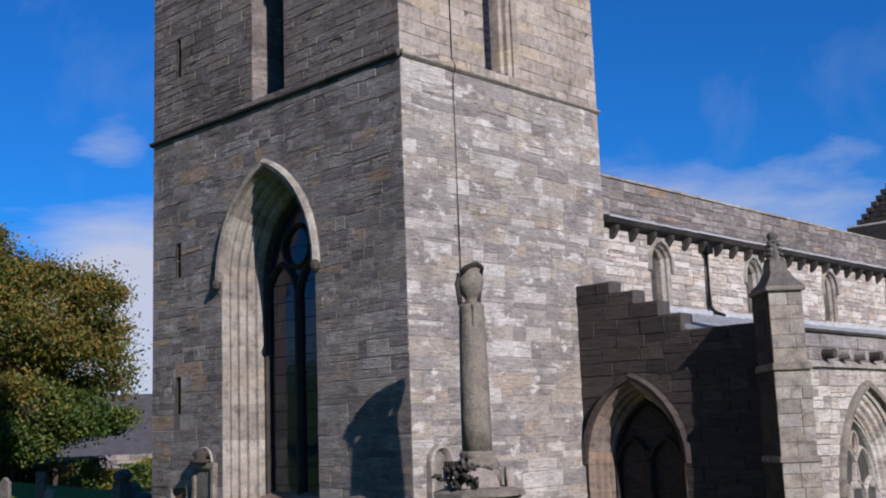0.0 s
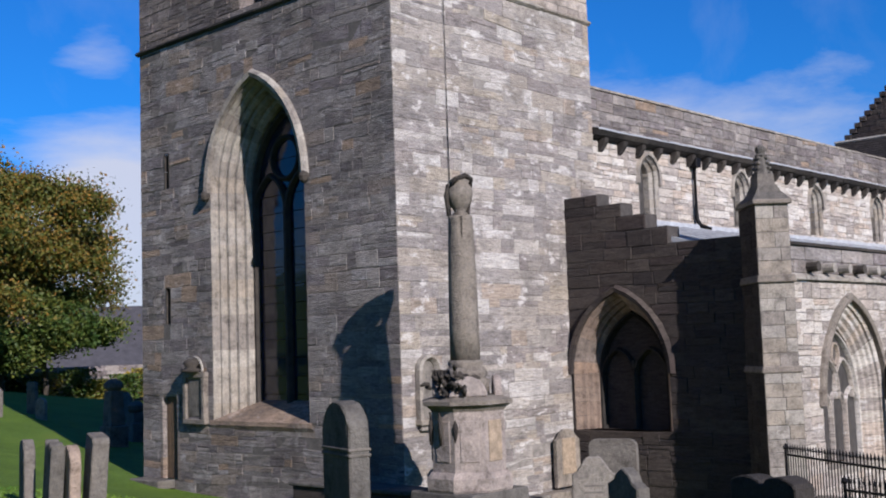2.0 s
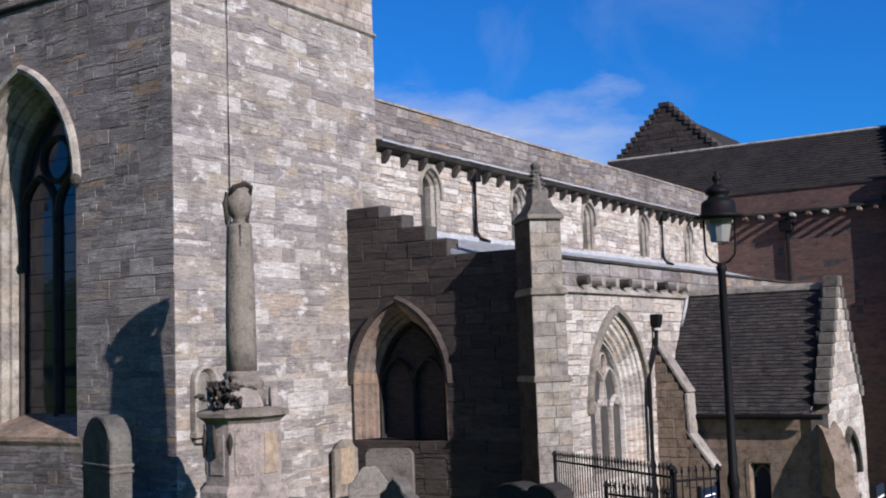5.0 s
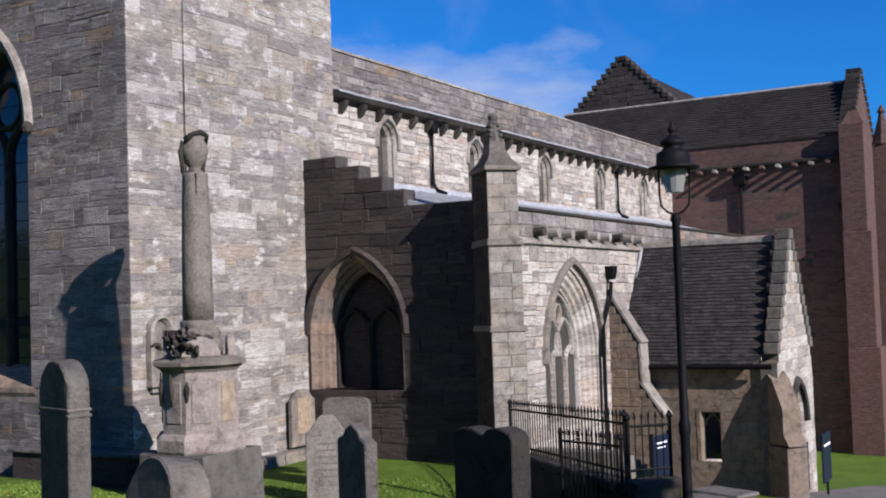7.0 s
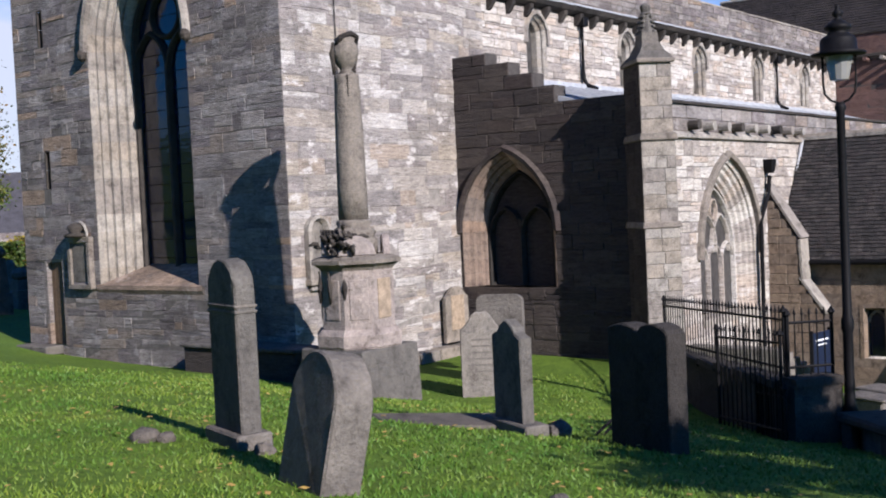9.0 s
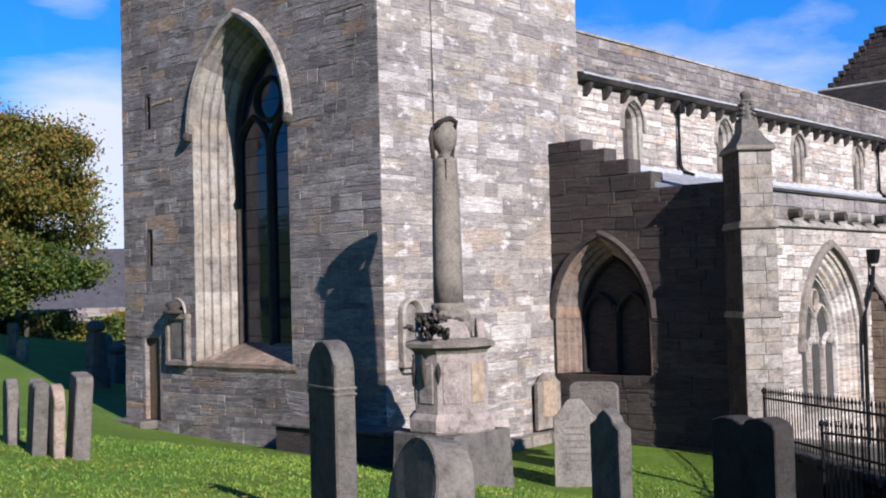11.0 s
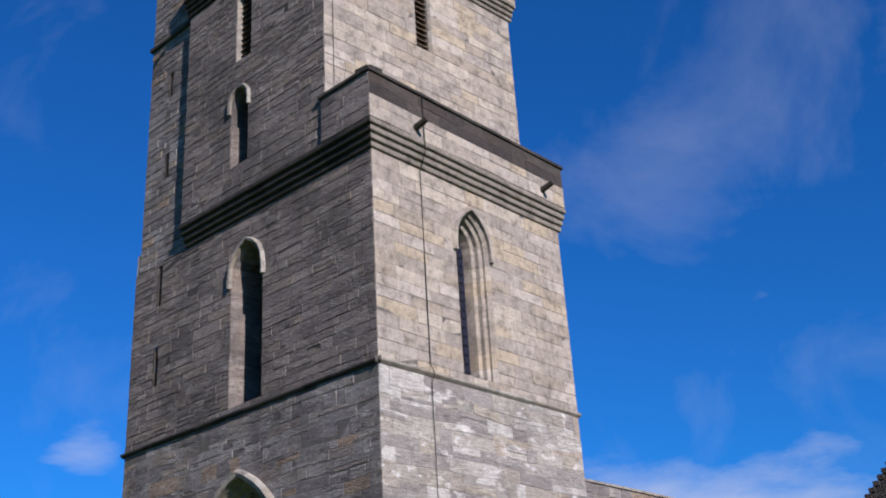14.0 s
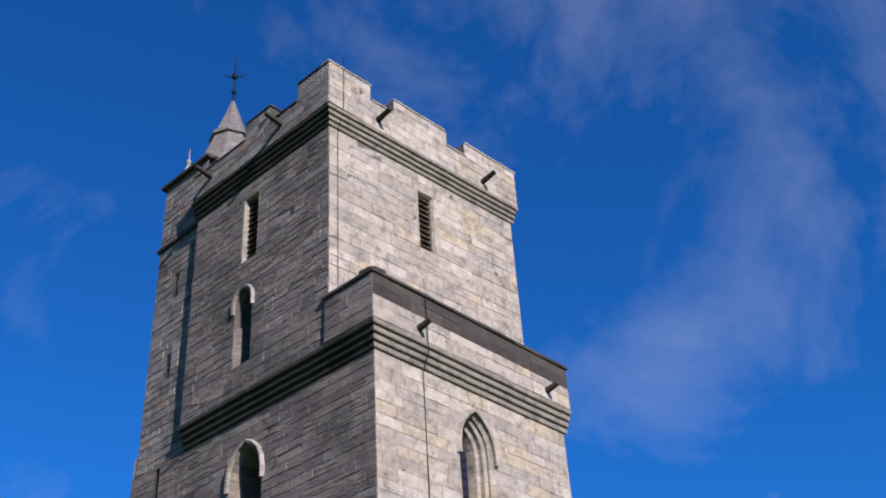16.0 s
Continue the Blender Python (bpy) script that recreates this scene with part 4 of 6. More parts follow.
for i in range(31):
    u = 0.5 + i * 0.88
    bm = bmesh.new()
    q = Matrix((cl.u, -cl.n, Vector((0, 0, 1)))).transposed().to_4x4()
    q.translation = Vector(cl.p(u, 0, 0))
    prism(bm, [(0.0, 8.20), (0.10, 8.26), (0.24, 8.44), (0.26, 8.56), (0.0, 8.56)], -0.09, 0.09, bevel=0.012)
    bmesh.ops.transform(bm, matrix=q @ pose(0, 0, 0, 0, 0, -90), verts=bm.verts)
    part("corbel", bm, DARKSTONE, nave, "sooty stone corbel" if i == 0 else "")
for a in cl_windows:
    w = moulded("window_clerestory", cl, a, [(0.03, 0.02), (0.0, 0.02), (-0.07, -0.06), (-0.07, -0.12), (-0.15, -0.2), (-0.15, -0.45)], DRESSED, nave, "small pointed clerestory window", 0.3)
    glazing(w, cl, Arch(a.c, 0.36, 6.64, 7.75, 8.2), 0.38, mat=DUSTY)
    moulded("hood_mould", cl, a, [(0, 0), (0, 0.09), (0.07, 0.11), (0.12, 0.0)], DRESSED, w, "", 0.25, 0.004, hood=True, hood_from=7.7)
for x in (28.62, 43.7):
    bm = bmesh.new()
    tube(bm, [cl.p(x - XE, 8.45, 0.12), cl.p(x - XE, 6.7, 0.12), cl.p(x - XE + 0.05, 6.5, 0.2), cl.p(x - XE + 0.12, 6.35, 0.5)], 0.065, 8)
    box(bm, x - 0.14, x + 0.14, 16.62, 16.86, 8.2, 8.48, 0.02)
    part("downpipe", bm, IRON, nave, "black cast-iron downpipe")
bm = bmesh.new()
box(bm, XE, 51, 17.4, 25.5, 9.2, 9.75)
box(bm, XE, 51, 25.1, 25.5, -1, 9.8)
part("nave_roof", bm, LEAD, nave)
# aisle roof: lead bays with rolls
v = [(22.35, 16.88, 6.42), (51, 16.88, 6.42), (51, 12.0, 5.12), (22.35, 12.0, 5.12), (22.35, 16.88, 6.3), (51, 16.88, 6.3), (51, 12.0, 5.0), (22.35, 12.0, 5.0)]
ar = piece("aisle_roof", v, [(0, 3, 2, 1), (4, 5, 6, 7), (0, 4, 7, 3)], LEAD, nave, "pale sheet lead aisle roof")
for i in range(30):
    bm = bmesh.new()
    x = 22.9 + i * 0.95
    tube(bm, [(x, 16.86, 6.44), (x, 12.05, 5.15)], 0.03, 6)
    part("lead_roll", bm, LEAD, ar)
bm = bmesh.new()
box(bm, 22.3, 51, 16.7, 16.93, 6.36, 6.52, 0.02)
part("lead_flashing", bm, LEAD, nave)

# west wall of the aisle, its head stepped
aw = Face((22.2, 16.75), (22.2, 11.7))


def aisle_head(u):
    for lim, z in ((1.0, 6.80), (1.69, 6.52), (2.39, 6.20), (2.97, 5.85), (9, 5.45)):
        if u < lim:
            return z + 0.01


tomb_arch = Arch(1.46, 1.35, 1.10, 2.45, 4.38)
# shade on this wall is partly put into its dark stone colour
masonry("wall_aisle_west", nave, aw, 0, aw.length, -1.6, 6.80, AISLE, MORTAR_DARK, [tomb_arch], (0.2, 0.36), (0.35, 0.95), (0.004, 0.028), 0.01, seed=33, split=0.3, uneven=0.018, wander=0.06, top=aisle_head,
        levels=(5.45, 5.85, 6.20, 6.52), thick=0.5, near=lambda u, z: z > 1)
ta = moulded("window_aisle_west", aw, tomb_arch, [(0.02, 0.02), (0.0, 0.02), (-0.08, -0.08), (-0.08, -0.15), (-0.17, -0.2), (-0.17, -0.3), (-0.27, -0.36), (-0.27, -0.46), (-0.34, -0.5), (-0.38, -0.56), (-0.38, -0.80)], WARM, nave,
             "blocked pointed window with moulded surround", 0.32)
moulded("hood_mould", aw, tomb_arch, [(0.02, 0), (0.02, 0.12), (0.12, 0.15), (0.19, 0.0)], AISLE, ta, "", 0.35, 0.004, hood=True, hood_from=2.45)
blind = Arch(tomb_arch.c, 1.0, 1.05, 2.45, 3.95)
tv, tf = [], []
tracery_bar(tv, tf, aw, [(blind.c, 1.1), (blind.c, 2.75)], 0.14, -0.72, -0.52)
for s in (-1, 1):
    tracery_bar(tv, tf, aw, [p for p in Arch(blind.c + s * 0.47, 0.47, 1.1, 2.4, 3.05).path(-0.02, 0.15) if p[1] > 2.3], 0.11, -0.72, -0.54)
tracery_bar(tv, tf, aw, blind.path(-0.05, 0.2), 0.12, -0.74, -0.52)
piece("tracery", tv, tf, DARKSTONE, ta)
# infill in the same lowered stone, darkening the recess by colour
pts = blind.path(0.1, 0.25)
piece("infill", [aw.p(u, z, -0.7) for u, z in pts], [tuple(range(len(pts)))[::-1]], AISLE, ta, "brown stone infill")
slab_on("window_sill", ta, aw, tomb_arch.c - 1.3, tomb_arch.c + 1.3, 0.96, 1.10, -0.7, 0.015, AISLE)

# south wall of the aisle
asw = Face((22.2, 11.7), (51.0, 11.7))
aisle_window = Arch(26.96 - 22.2, 1.80, 0.0, 1.55, 4.05)
masonry("wall_aisle_south", nave, asw, 0, asw.length, -5.0, 4.46, PALE, MORTAR, [aisle_window], (0.2, 0.34), (0.3, 0.9), (0.006, 0.03), seed=34, split=0.3, uneven=0.015, wander=0.05, near=lambda u, z: u < 11 and z > -0.5)
masonry("wall_aisle_parapet", nave, asw, 0, asw.length, 4.66, 5.30, LOWER, MORTAR_DARK, (), (0.26, 0.34), (0.4, 1.0), (0.006, 0.03), seed=35)
band("string_course", nave, asw, 1.2, 10.1, [(0, 4.46), (0.12, 4.5), (0.12, 4.58), (0.0, 4.66)], DRESSED, "", 1.0)
band("coping", nave, asw, 0, asw.length, [(-0.4, 5.3), (0.08, 5.3), (0.08, 5.37), (-0.4, 5.44)], DARKSTONE, "", 1.1)
for i in range(9):
    bm = bmesh.new()
    u = 2.6 + i * 0.86
    a, c = Vector(asw.p(u, 4.80, -0.05)), Vector(asw.p(u, 4.80, 0.30))
    tube(bm, [a, c], 0.12, 10)
    part("corbel", bm, DRESSED if i % 3 else DARKSTONE, nave, "rounded stone corbel" if i == 0 else "")
AJ = [(0.02, 0.02), (0.0, 0.0), (-0.11, -0.04), (-0.12, -0.10), (-0.21, -0.12), (-0.25, -0.19), (-0.34, -0.20), (-0.40, -0.29), (-0.49, -0.30), (-0.54, -0.38), (-0.60, -0.39), (-0.60, -0.6)]
aiw = moulded("window_aisle_south", asw, aisle_window, AJ, PALE, nave, "large pointed traceried window with deep moulded jambs", 0.34)
moulded("hood_mould", asw, aisle_window, HOOD, SHAFT, aiw, "weathered hood mould", 0.4, 0.004, hood=True, hood_from=1.55)
inn = Arch(aisle_window.c, 1.20, 0.1, 1.55, 3.3)
tv, tf = [], []
for k in (-1 / 3, 1 / 3):
    tracery_bar(tv, tf, asw, [(inn.c + k * 1.20, 0.05), (inn.c + k * 1.20, 1.6)], 0.11, -0.56, -0.38)
for k in (-2 / 3, 0, 2 / 3):
    tracery_bar(tv, tf, asw, [p for p in Arch(inn.c + k * 1.20, 0.38, 0.1, 1.35, 1.85).path(0, 0.12) if p[1] > 1.2], 0.08, -0.56, -0.40)
for k in (-1 / 3, 1 / 3):
    tracery_bar(tv, tf, asw, [p for p in Arch(inn.c + k * 1.20, 0.5, 0.1, 1.85, 2.6).path(0, 0.12) if p[1] > 1.6], 0.09, -0.56, -0.40)
ring = [(inn.c + 0.2 * math.cos(a), 2.72 + 0.27 * math.sin(a)) for a in [2 * math.pi * i / 16 for i in range(17)]]
tracery_bar(tv, tf, asw, ring, 0.08, -0.56, -0.40)
tracery_bar(tv, tf, asw, inn.path(-0.03, 0.2), 0.10, -0.58, -0.38)
piece("tracery", tv, tf, PALE, aiw, "buff stone tracery")
glazing(aiw, asw, inn, 0.50, mat=DUSTY)
slab_on("window_sill", aiw, asw, aisle_window.c - 1.75, aisle_window.c + 1.75, -0.12, 0.05, -0.6, 0.06, DRESSED)
bm = bmesh.new()
tube(bm, [asw.p(7.2, 3.55, 0.14), asw.p(7.1, 3.1, 0.14), asw.p(6.5, 2.35, 0.14), asw.p(6.45, -1.6, 0.14)], 0.06, 8)
box(bm, 29.29, 29.51, 11.45, 11.66, 3.62, 4.0, 0.02, taper=-0.05)
part("downpipe", bm, IRON, nave, "black downpipe with hopper head")

# diagonal corner buttress with pinnacle
butt = thing("corner_buttress", "diagonal stone buttress with stepped offsets and crocketed pinnacle", "buttress", kind="structure")
cen = Matrix.Translation((22.28, 11.55, 0)) @ pose(0, 0, 0, 0, 0, 45)


def diag(u0, u1, z0, z1, w, name, mat, seed, near=None):
    """A stage of the buttress: three masonry faces, u out from the corner."""
    pt = lambda a, s: tuple((cen @ Vector((-a, s, 0))).xy)
    a, c, d, e = pt(u0, w / 2), pt(u1, w / 2), pt(u1, -w / 2), pt(u0, -w / 2)
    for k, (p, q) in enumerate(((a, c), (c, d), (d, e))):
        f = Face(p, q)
        # north-west face takes darker stone: its shade is put into the colour
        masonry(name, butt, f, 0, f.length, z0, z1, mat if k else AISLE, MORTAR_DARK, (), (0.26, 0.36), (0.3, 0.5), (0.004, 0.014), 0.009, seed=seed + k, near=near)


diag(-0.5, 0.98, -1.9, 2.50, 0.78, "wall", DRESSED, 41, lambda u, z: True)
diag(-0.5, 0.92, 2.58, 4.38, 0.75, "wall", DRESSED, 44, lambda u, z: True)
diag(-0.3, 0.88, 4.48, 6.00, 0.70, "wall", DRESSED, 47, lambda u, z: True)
bm = bmesh.new()
for a, w, z0, z1, tp in ((0.98, 0.39, 2.46, 2.60, 0.03), (0.95, 0.375, 4.34, 4.50, 0.03)):
    box(bm, -a - 0.05, 0.45, -w - 0.05, w + 0.05, z0, z1, 0.02, cen, tp)
box(bm, -0.98, 0.30, -0.42, 0.42, 5.99, 6.09, 0.02, cen, 0.0)
part("offset_course", bm, SHAFT, butt, "dark weathered offset course")
bm = bmesh.new()
pc = cen @ Vector((-0.38, 0, 0))
box(bm, -0.94, 0.18, -0.41, 0.41, 6.09, 6.26, 0.0, cen, 0.14)
box(bm, -0.78, 0.02, -0.27, 0.27, 6.26, 6.44, 0.0, cen, 0.08)
box(bm, -0.64, -0.12, -0.19, 0.19, 6.44, 6.68, 0.0, cen, 0.02)
lathe(bm, [(0.19, 6.66), (0.11, 7.06), (0.14, 7.1), (0.09, 7.14), (0.12, 7.22), (0.12, 7.27), (0.05, 7.33)], 8, (pc.x, pc.y, 0))
for i in range(4):
    for k in range(4):
        a = k * math.pi / 2
        r = 0.19 - 0.02 * i
        z = 6.68 + i * 0.11
        box(bm, pc.x + r * math.cos(a) - 0.045, pc.x + r * math.cos(a) + 0.045, pc.y + r * math.sin(a) - 0.045, pc.y + r * math.sin(a) + 0.045, z, z + 0.06, 0.015)
part("pinnacle", bm, GRAVE, butt, "crocketed dark stone pinnacle")
bm = bmesh.new()
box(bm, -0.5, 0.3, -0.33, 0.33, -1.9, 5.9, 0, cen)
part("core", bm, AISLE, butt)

# raking buttress beyond the window
rb = thing("raking_buttress", "brown rubble buttress with pale sloping copings", "buttress", kind="structure")
RAKE = [(0.0, -3.0), (1.5, -3.0), (1.46, -0.15), (0.84, 0.68), (0.86, 1.78), (0.0, 3.2)]
rf = Face((29.45, 11.7), (29.45, 9.9))


def rake_head(u):
    pts = [(0.0, 3.15), (0.84, 1.75), (0.85, 0.68), (1.46, -0.15), (1.55, -0.3)]
    for (a, za), (c, zc) in zip(pts, pts[1:]):
        if a <= u <= c:
            return za + (zc - za) * (u - a) / (c - a)
    return -1


masonry("wall", rb, rf, 0, 1.5, -3.0, 3.15, BUFF, MORTAR_DARK, (), (0.2, 0.3), (0.25, 0.6), (0.006, 0.03), seed=51, top=rake_head, near=lambda u, z: True)
bm = bmesh.new()
prism(bm, [(-x, z) for x, z in RAKE], 0.02, 0.5, turn=Matrix.Translation((29.45, 11.7, 0)) @ pose(0, 0, 0, 0, 0, 90) @ Matrix.Diagonal((1, -1, 1, 1)))
part("core", bm, AISLE, rb)
for a, za, c, zc in ((-0.05, 3.3, 0.90, 1.80), (0.84, 1.80, 0.88, 0.72), (0.82, 0.75, 1.53, -0.22)):
    bm = bmesh.new()
    L = math.hypot(c - a, zc - za)
    box(bm, 0, L, -0.03, 0.54, 0.0, 0.09, 0.015)
    dy, dz = -(c - a) / L, (zc - za) / L
    q = Matrix(((0, 1, 0), (dy, 0, -abs(dz)), (dz, 0, (c - a) / L))).to_4x4()
    q.translation = (29.45, 11.7 - a, za)
    bmesh.ops.transform(bm, matrix=q, verts=bm.verts)
    part("coping", bm, DRESSED, rb, "sloping coping stones")

# ---- south porch ----
porch = thing("church_porch", "small slate-roofed stone porch with crow-stepped gable", "porch", kind="structure")
PX, PR, PY = 30.25, 32.2, 7.25
pw = Face((PX, 11.7), (PX, PY))
pwin = Arch(11.7 - 9.15, 0.29, -1.46, -0.10, -0.10)
masonry("wall", porch, pw, 0, pw.length, -3.2, 1.30, BUFF, MORTAR_BUFF, [pwin], (0.32, 0.42), (0.6, 1.2), (0.002, 0.006), 0.006, seed=61)
pwo = moulded("window_porch", pw, pwin, [(0.10, 0.012), (0.0, 0.012), (-0.06, -0.12), (-0.06, -0.4)], BUFF, porch, "small square-headed porch window", 0.5)
glazing(pwo, pw, Arch(pwin.c, 0.25, -1.44, -0.12, -0.12), 0.3)
tv, tf = [], []
tracery_bar(tv, tf, pw, [p for p in Arch(pwin.c, 0.22, -1.4, -0.5, -0.2).path(0, 0.1) if p[1] > -0.6], 0.06, -0.3, -0.2)
piece("tracery", tv, tf, DRESSED, pwo)
ps = Face((PX - 0.1, PY), (34.3, PY))
pdoor = Arch(PR - PX + 0.1, 0.80, -2.5, -0.6, 0.55)


def porch_gable(u):
    k = abs(u - (PR - PX + 0.1)) / 2.05
    return 1.35 + math.floor((1 - k) * 11) / 11 * 3.45


masonry("gable", porch, ps, 0, ps.length, -3.2, 4.85, PALE, MORTAR, [pdoor], (0.3, 0.32), (0.4, 0.9), (0.004, 0.016), 0.009, seed=62, top=porch_gable, thick=0.45,
        near=lambda u, z: True)
pd = moulded("door_porch", ps, pdoor, [(0.04, 0.02), (0.0, 0.0), (-0.08, -0.08), (-0.08, -0.16), (-0.17, -0.2), (-0.17, -0.45)], PALE, porch, "pointed porch doorway with moulded surround", 0.3)
moulded("hood_mould", ps, pdoor, HOOD, DARKSTONE, pd, "", 0.3, 0.004, hood=True, hood_from=-0.6)
slab_on("door_leaf", pd, ps, pdoor.c - 0.7, pdoor.c + 0.7, -2.5, 0.2, -0.45, -0.38, BLUE, "dark door")
# crow steps, alternating against the slates
for i in range(11):
    for s in (-1, 1):
        u = PR + s * (2.05 - (i + 0.5) * 2.05 / 11)
        z = 1.35 + (i + 1) * 3.45 / 11
        bm = bmesh.new()
        box(bm, u - 0.14, u + 0.14, PY - 0.06, PY + 0.34, z - 0.2, z + 0.10, 0.02)
        part("crow_step", bm, GRAVE, porch, "stepped gable stone" if (i, s) == (0, -1) else "")
# corner buttress of the porch
bm = bmesh.new()
q = Matrix.Translation((PX, PY, 0)) @ pose(0, 0, 0, 0, 0, 45)
box(bm, -0.75, 0.2, -0.3, 0.3, -3.2, -0.95, 0.02, q)
part("porch_buttress", bm, BUFF, porch, "weathered diagonal porch buttress")
bm = bmesh.new()
prism(bm, [(-0.80, -0.90), (-0.55, -0.62), (-0.55, 0.05), (-0.1, 0.8), (0.2, 1.0), (0.2, -0.9)], -0.27, 0.27, turn=q)
part("porch_buttress", bm, BUFF, porch)
# slated roof
sl_up = (Vector((PR, 0, 4.62)) - Vector((PX - 0.25, 0, 1.22)))
rows = 24


def slates(parent, foot, head, u, length, rows, wide, mat, seed, name="slates", singles=0, thick=0.018):
    """Lapped slates between the eaves line and the ridge; foot and head are points of the line's start, u its way."""
    rng = random.Random(seed)
    foot, head, u = Vector(foot), Vector(head), Vector(u).normalized()
    up = (head - foot)
    h = up.length / rows
    up.normalize()
    nrm = u.cross(up).normalized()
    if nrm.z < 0:
        nrm = -nrm
    sv, sf, ones = [], [], 0
    for r in range(rows):
        x = -wide * rng.random()
        while x < length:
            w = wide * rng.uniform(0.75, 1.25)
            a, c = max(0, x) + 0.004, min(length, x + w) - 0.004
            x += w
            if c - a < 0.05:
                continue
            lift, drop = rng.uniform(0.028, 0.042), rng.uniform(-0.015, 0.015)
            p0, p1 = foot + up * (h * r + drop), foot + up * (h * (r + 1) + h * 0.15)
            i = len(sv)
            q = [p0 + u * a + nrm * lift, p0 + u * c + nrm * lift, p1 + u * c + nrm * 0.008, p1 + u * a + nrm * 0.008, p0 + u * a + nrm * (lift - thick), p0 + u * c + nrm * (lift - thick)]
            f = [(0, 1, 2, 3), (0, 4, 5, 1), (0, 3, 4), (1, 5, 2)]
            if ones < singles:
                ones += 1
                piece("slate", [tuple(k) for k in q], f, mat, parent)
                continue
            sv += [tuple(k) for k in q]
            sf += [tuple(i + k for k in g) for g in f]
    return tagged(piece(name, sv, sf, mat, parent), kind="stuff")


foot, head = (PX - 0.25, PY + 0.45, 1.20), (PR, PY + 0.45, 4.60)
roof = piece("roof", [(PX - 0.25, PY + 0.4, 1.18), (PX - 0.25, 11.7, 1.18), (PR, 11.7, 4.58), (PR, PY + 0.4, 4.58), (34.2, PY + 0.4, 1.18), (34.2, 11.7, 1.18)], [(0, 1, 2, 3), (3, 2, 5, 4)], SLATE, porch, "steep dark slate roof")
bm = bmesh.new()
tube(bm, [(PR, PY + 0.45, 4.66), (PR, 11.7, 4.66)], 0.09, 8)
box(bm, PR - 0.1, PR + 0.1, PY + 0.45, 11.7, 4.56, 4.66)
part("ridge", bm, DRESSED, porch, "stone ridge")
bm = bmesh.new()
tube(bm, [(PX - 0.3, PY + 0.1, 1.14), (PX - 0.3, 11.6, 1.14)], 0.07, 8)
part("gutter", bm, IRON, porch, "black gutter")
bm = bmesh.new()
tube(bm, [(31.05, 11.62, 2.62), (32.15, 11.62, 4.62)], 0.05, 6)
part("flashing", bm, LEAD, porch)

# ---- south transept, in red-brown stone ----
tr = thing("church_transept", "tall red-brown stone transept with steep slate roof", "church", kind="structure")
TX, TS = 51.0, 8.85
tw = Face((TX, 17.2), (TX, TS))
masonry("wall_west", tr, tw, 0, tw.length, -5.5, 9.9, RED, MORTAR_DARK, (), (0.32, 0.4), (0.6, 1.2), (0.002, 0.006), 0.006, seed=71, levels=(8.9,))
band("string_course", tr, tw, 0, tw.length, [(0, 8.75), (0.22, 8.85), (0.22, 8.95), (0, 9.0)], DARKSTONE)
band("coping", tr, tw, 0, tw.length, [(-0.4, 9.9), (0.08, 9.9), (0.08, 9.98), (-0.4, 10.05)], DARKSTONE)
for i in range(11):
    bm = bmesh.new()
    a = Vector(tw.p(0.35 + 0.72 * i, 8.7, -0.05))
    tube(bm, [a, Vector(tw.p(0.35 + 0.72 * i, 8.72, 0.62))], [0.10, 0.085], 8)
    part("corbel", bm, DRESSED if i % 2 else RED, tr, "projecting corbel stone" if i == 0 else "")
bm = bmesh.new()
tube(bm, [tw.p(3.6, 8.6, 0.14), tw.p(3.6, -4, 0.14)], 0.09, 8)
box(bm, 50.6, 50.98, 13.3, 13.9, 8.0, 8.5, 0.03)
part("downpipe", bm, IRON, tr, "black downpipe")
tsouth = Face((TX, TS), (60, TS))
TRX, TRZ = 55.0, 12.9


def tr_gable(u):
    k = abs(u - (TRX - TX)) / 4.1
    return 8.9 + math.floor((1 - k) * 16) / 16 * 4.5


masonry("gable", tr, tsouth, 0, 8.2, -5.5, 13.4, RED, MORTAR_DARK, (), (0.28, 0.3), (0.6, 1.1), (0.002, 0.006), 0.006, seed=72, top=tr_gable, thick=0.5)
for i in range(16):
    for s in (-1, 1):
        u = TRX + s * (4.1 - (i + 0.5) * 4.1 / 16)
        z = 8.95 + (i + 1) * 4.5 / 16
        bm = bmesh.new()
        box(bm, u - 0.17, u + 0.17, TS - 0.08, TS + 0.6, z - 0.24, z, 0.02)
        part("crow_step", bm, DARKSTONE, tr, "stepped gable stone" if (i, s) == (0, -1) else "")
rt = piece("roof", [(TX + 0.3, TS + 0.4, 9.75), (TX + 0.3, 17.2, 9.75), (TRX, 17.2, TRZ - 0.05), (TRX, TS + 0.4, TRZ - 0.05), (59, TS + 0.4, 9.7), (59, 17.2, 9.7),
                    (TRX, 24, TRZ - 0.05), (TX + 0.3, 24, 9.75)], [(0, 1, 2, 3), (3, 2, 5, 4), (1, 7, 6, 2)], SLATE_FAR, tr, "steep brown-black slate roof")
bm = bmesh.new()
tube(bm, [(TRX, TS + 0.4, TRZ), (TRX, 24, TRZ)], 0.1, 6)
part("ridge", bm, DRESSED, tr)
bm = bmesh.new()
for w, z0, z1 in ((1.05, -5.5, 0.6), (0.9, 0.6, 5.6), (0.75, 5.6, 10.3)):
    box(bm, TX - 0.1 - w * 0.6, TX + 0.65, TS - w, TS + 0.3, z0, z1, 0.03)
box(bm, TX - 0.35, TX + 0.6, TS - 0.75, TS + 0.2, 10.3, 10.9, 0, None, 0.3)
part("corner_buttress", bm, RED, tr, "stepped red stone corner buttress")
bm = bmesh.new()
box(bm, 53.2, 54.0, 7.4, 8.2, -5, 9.6, 0.03)
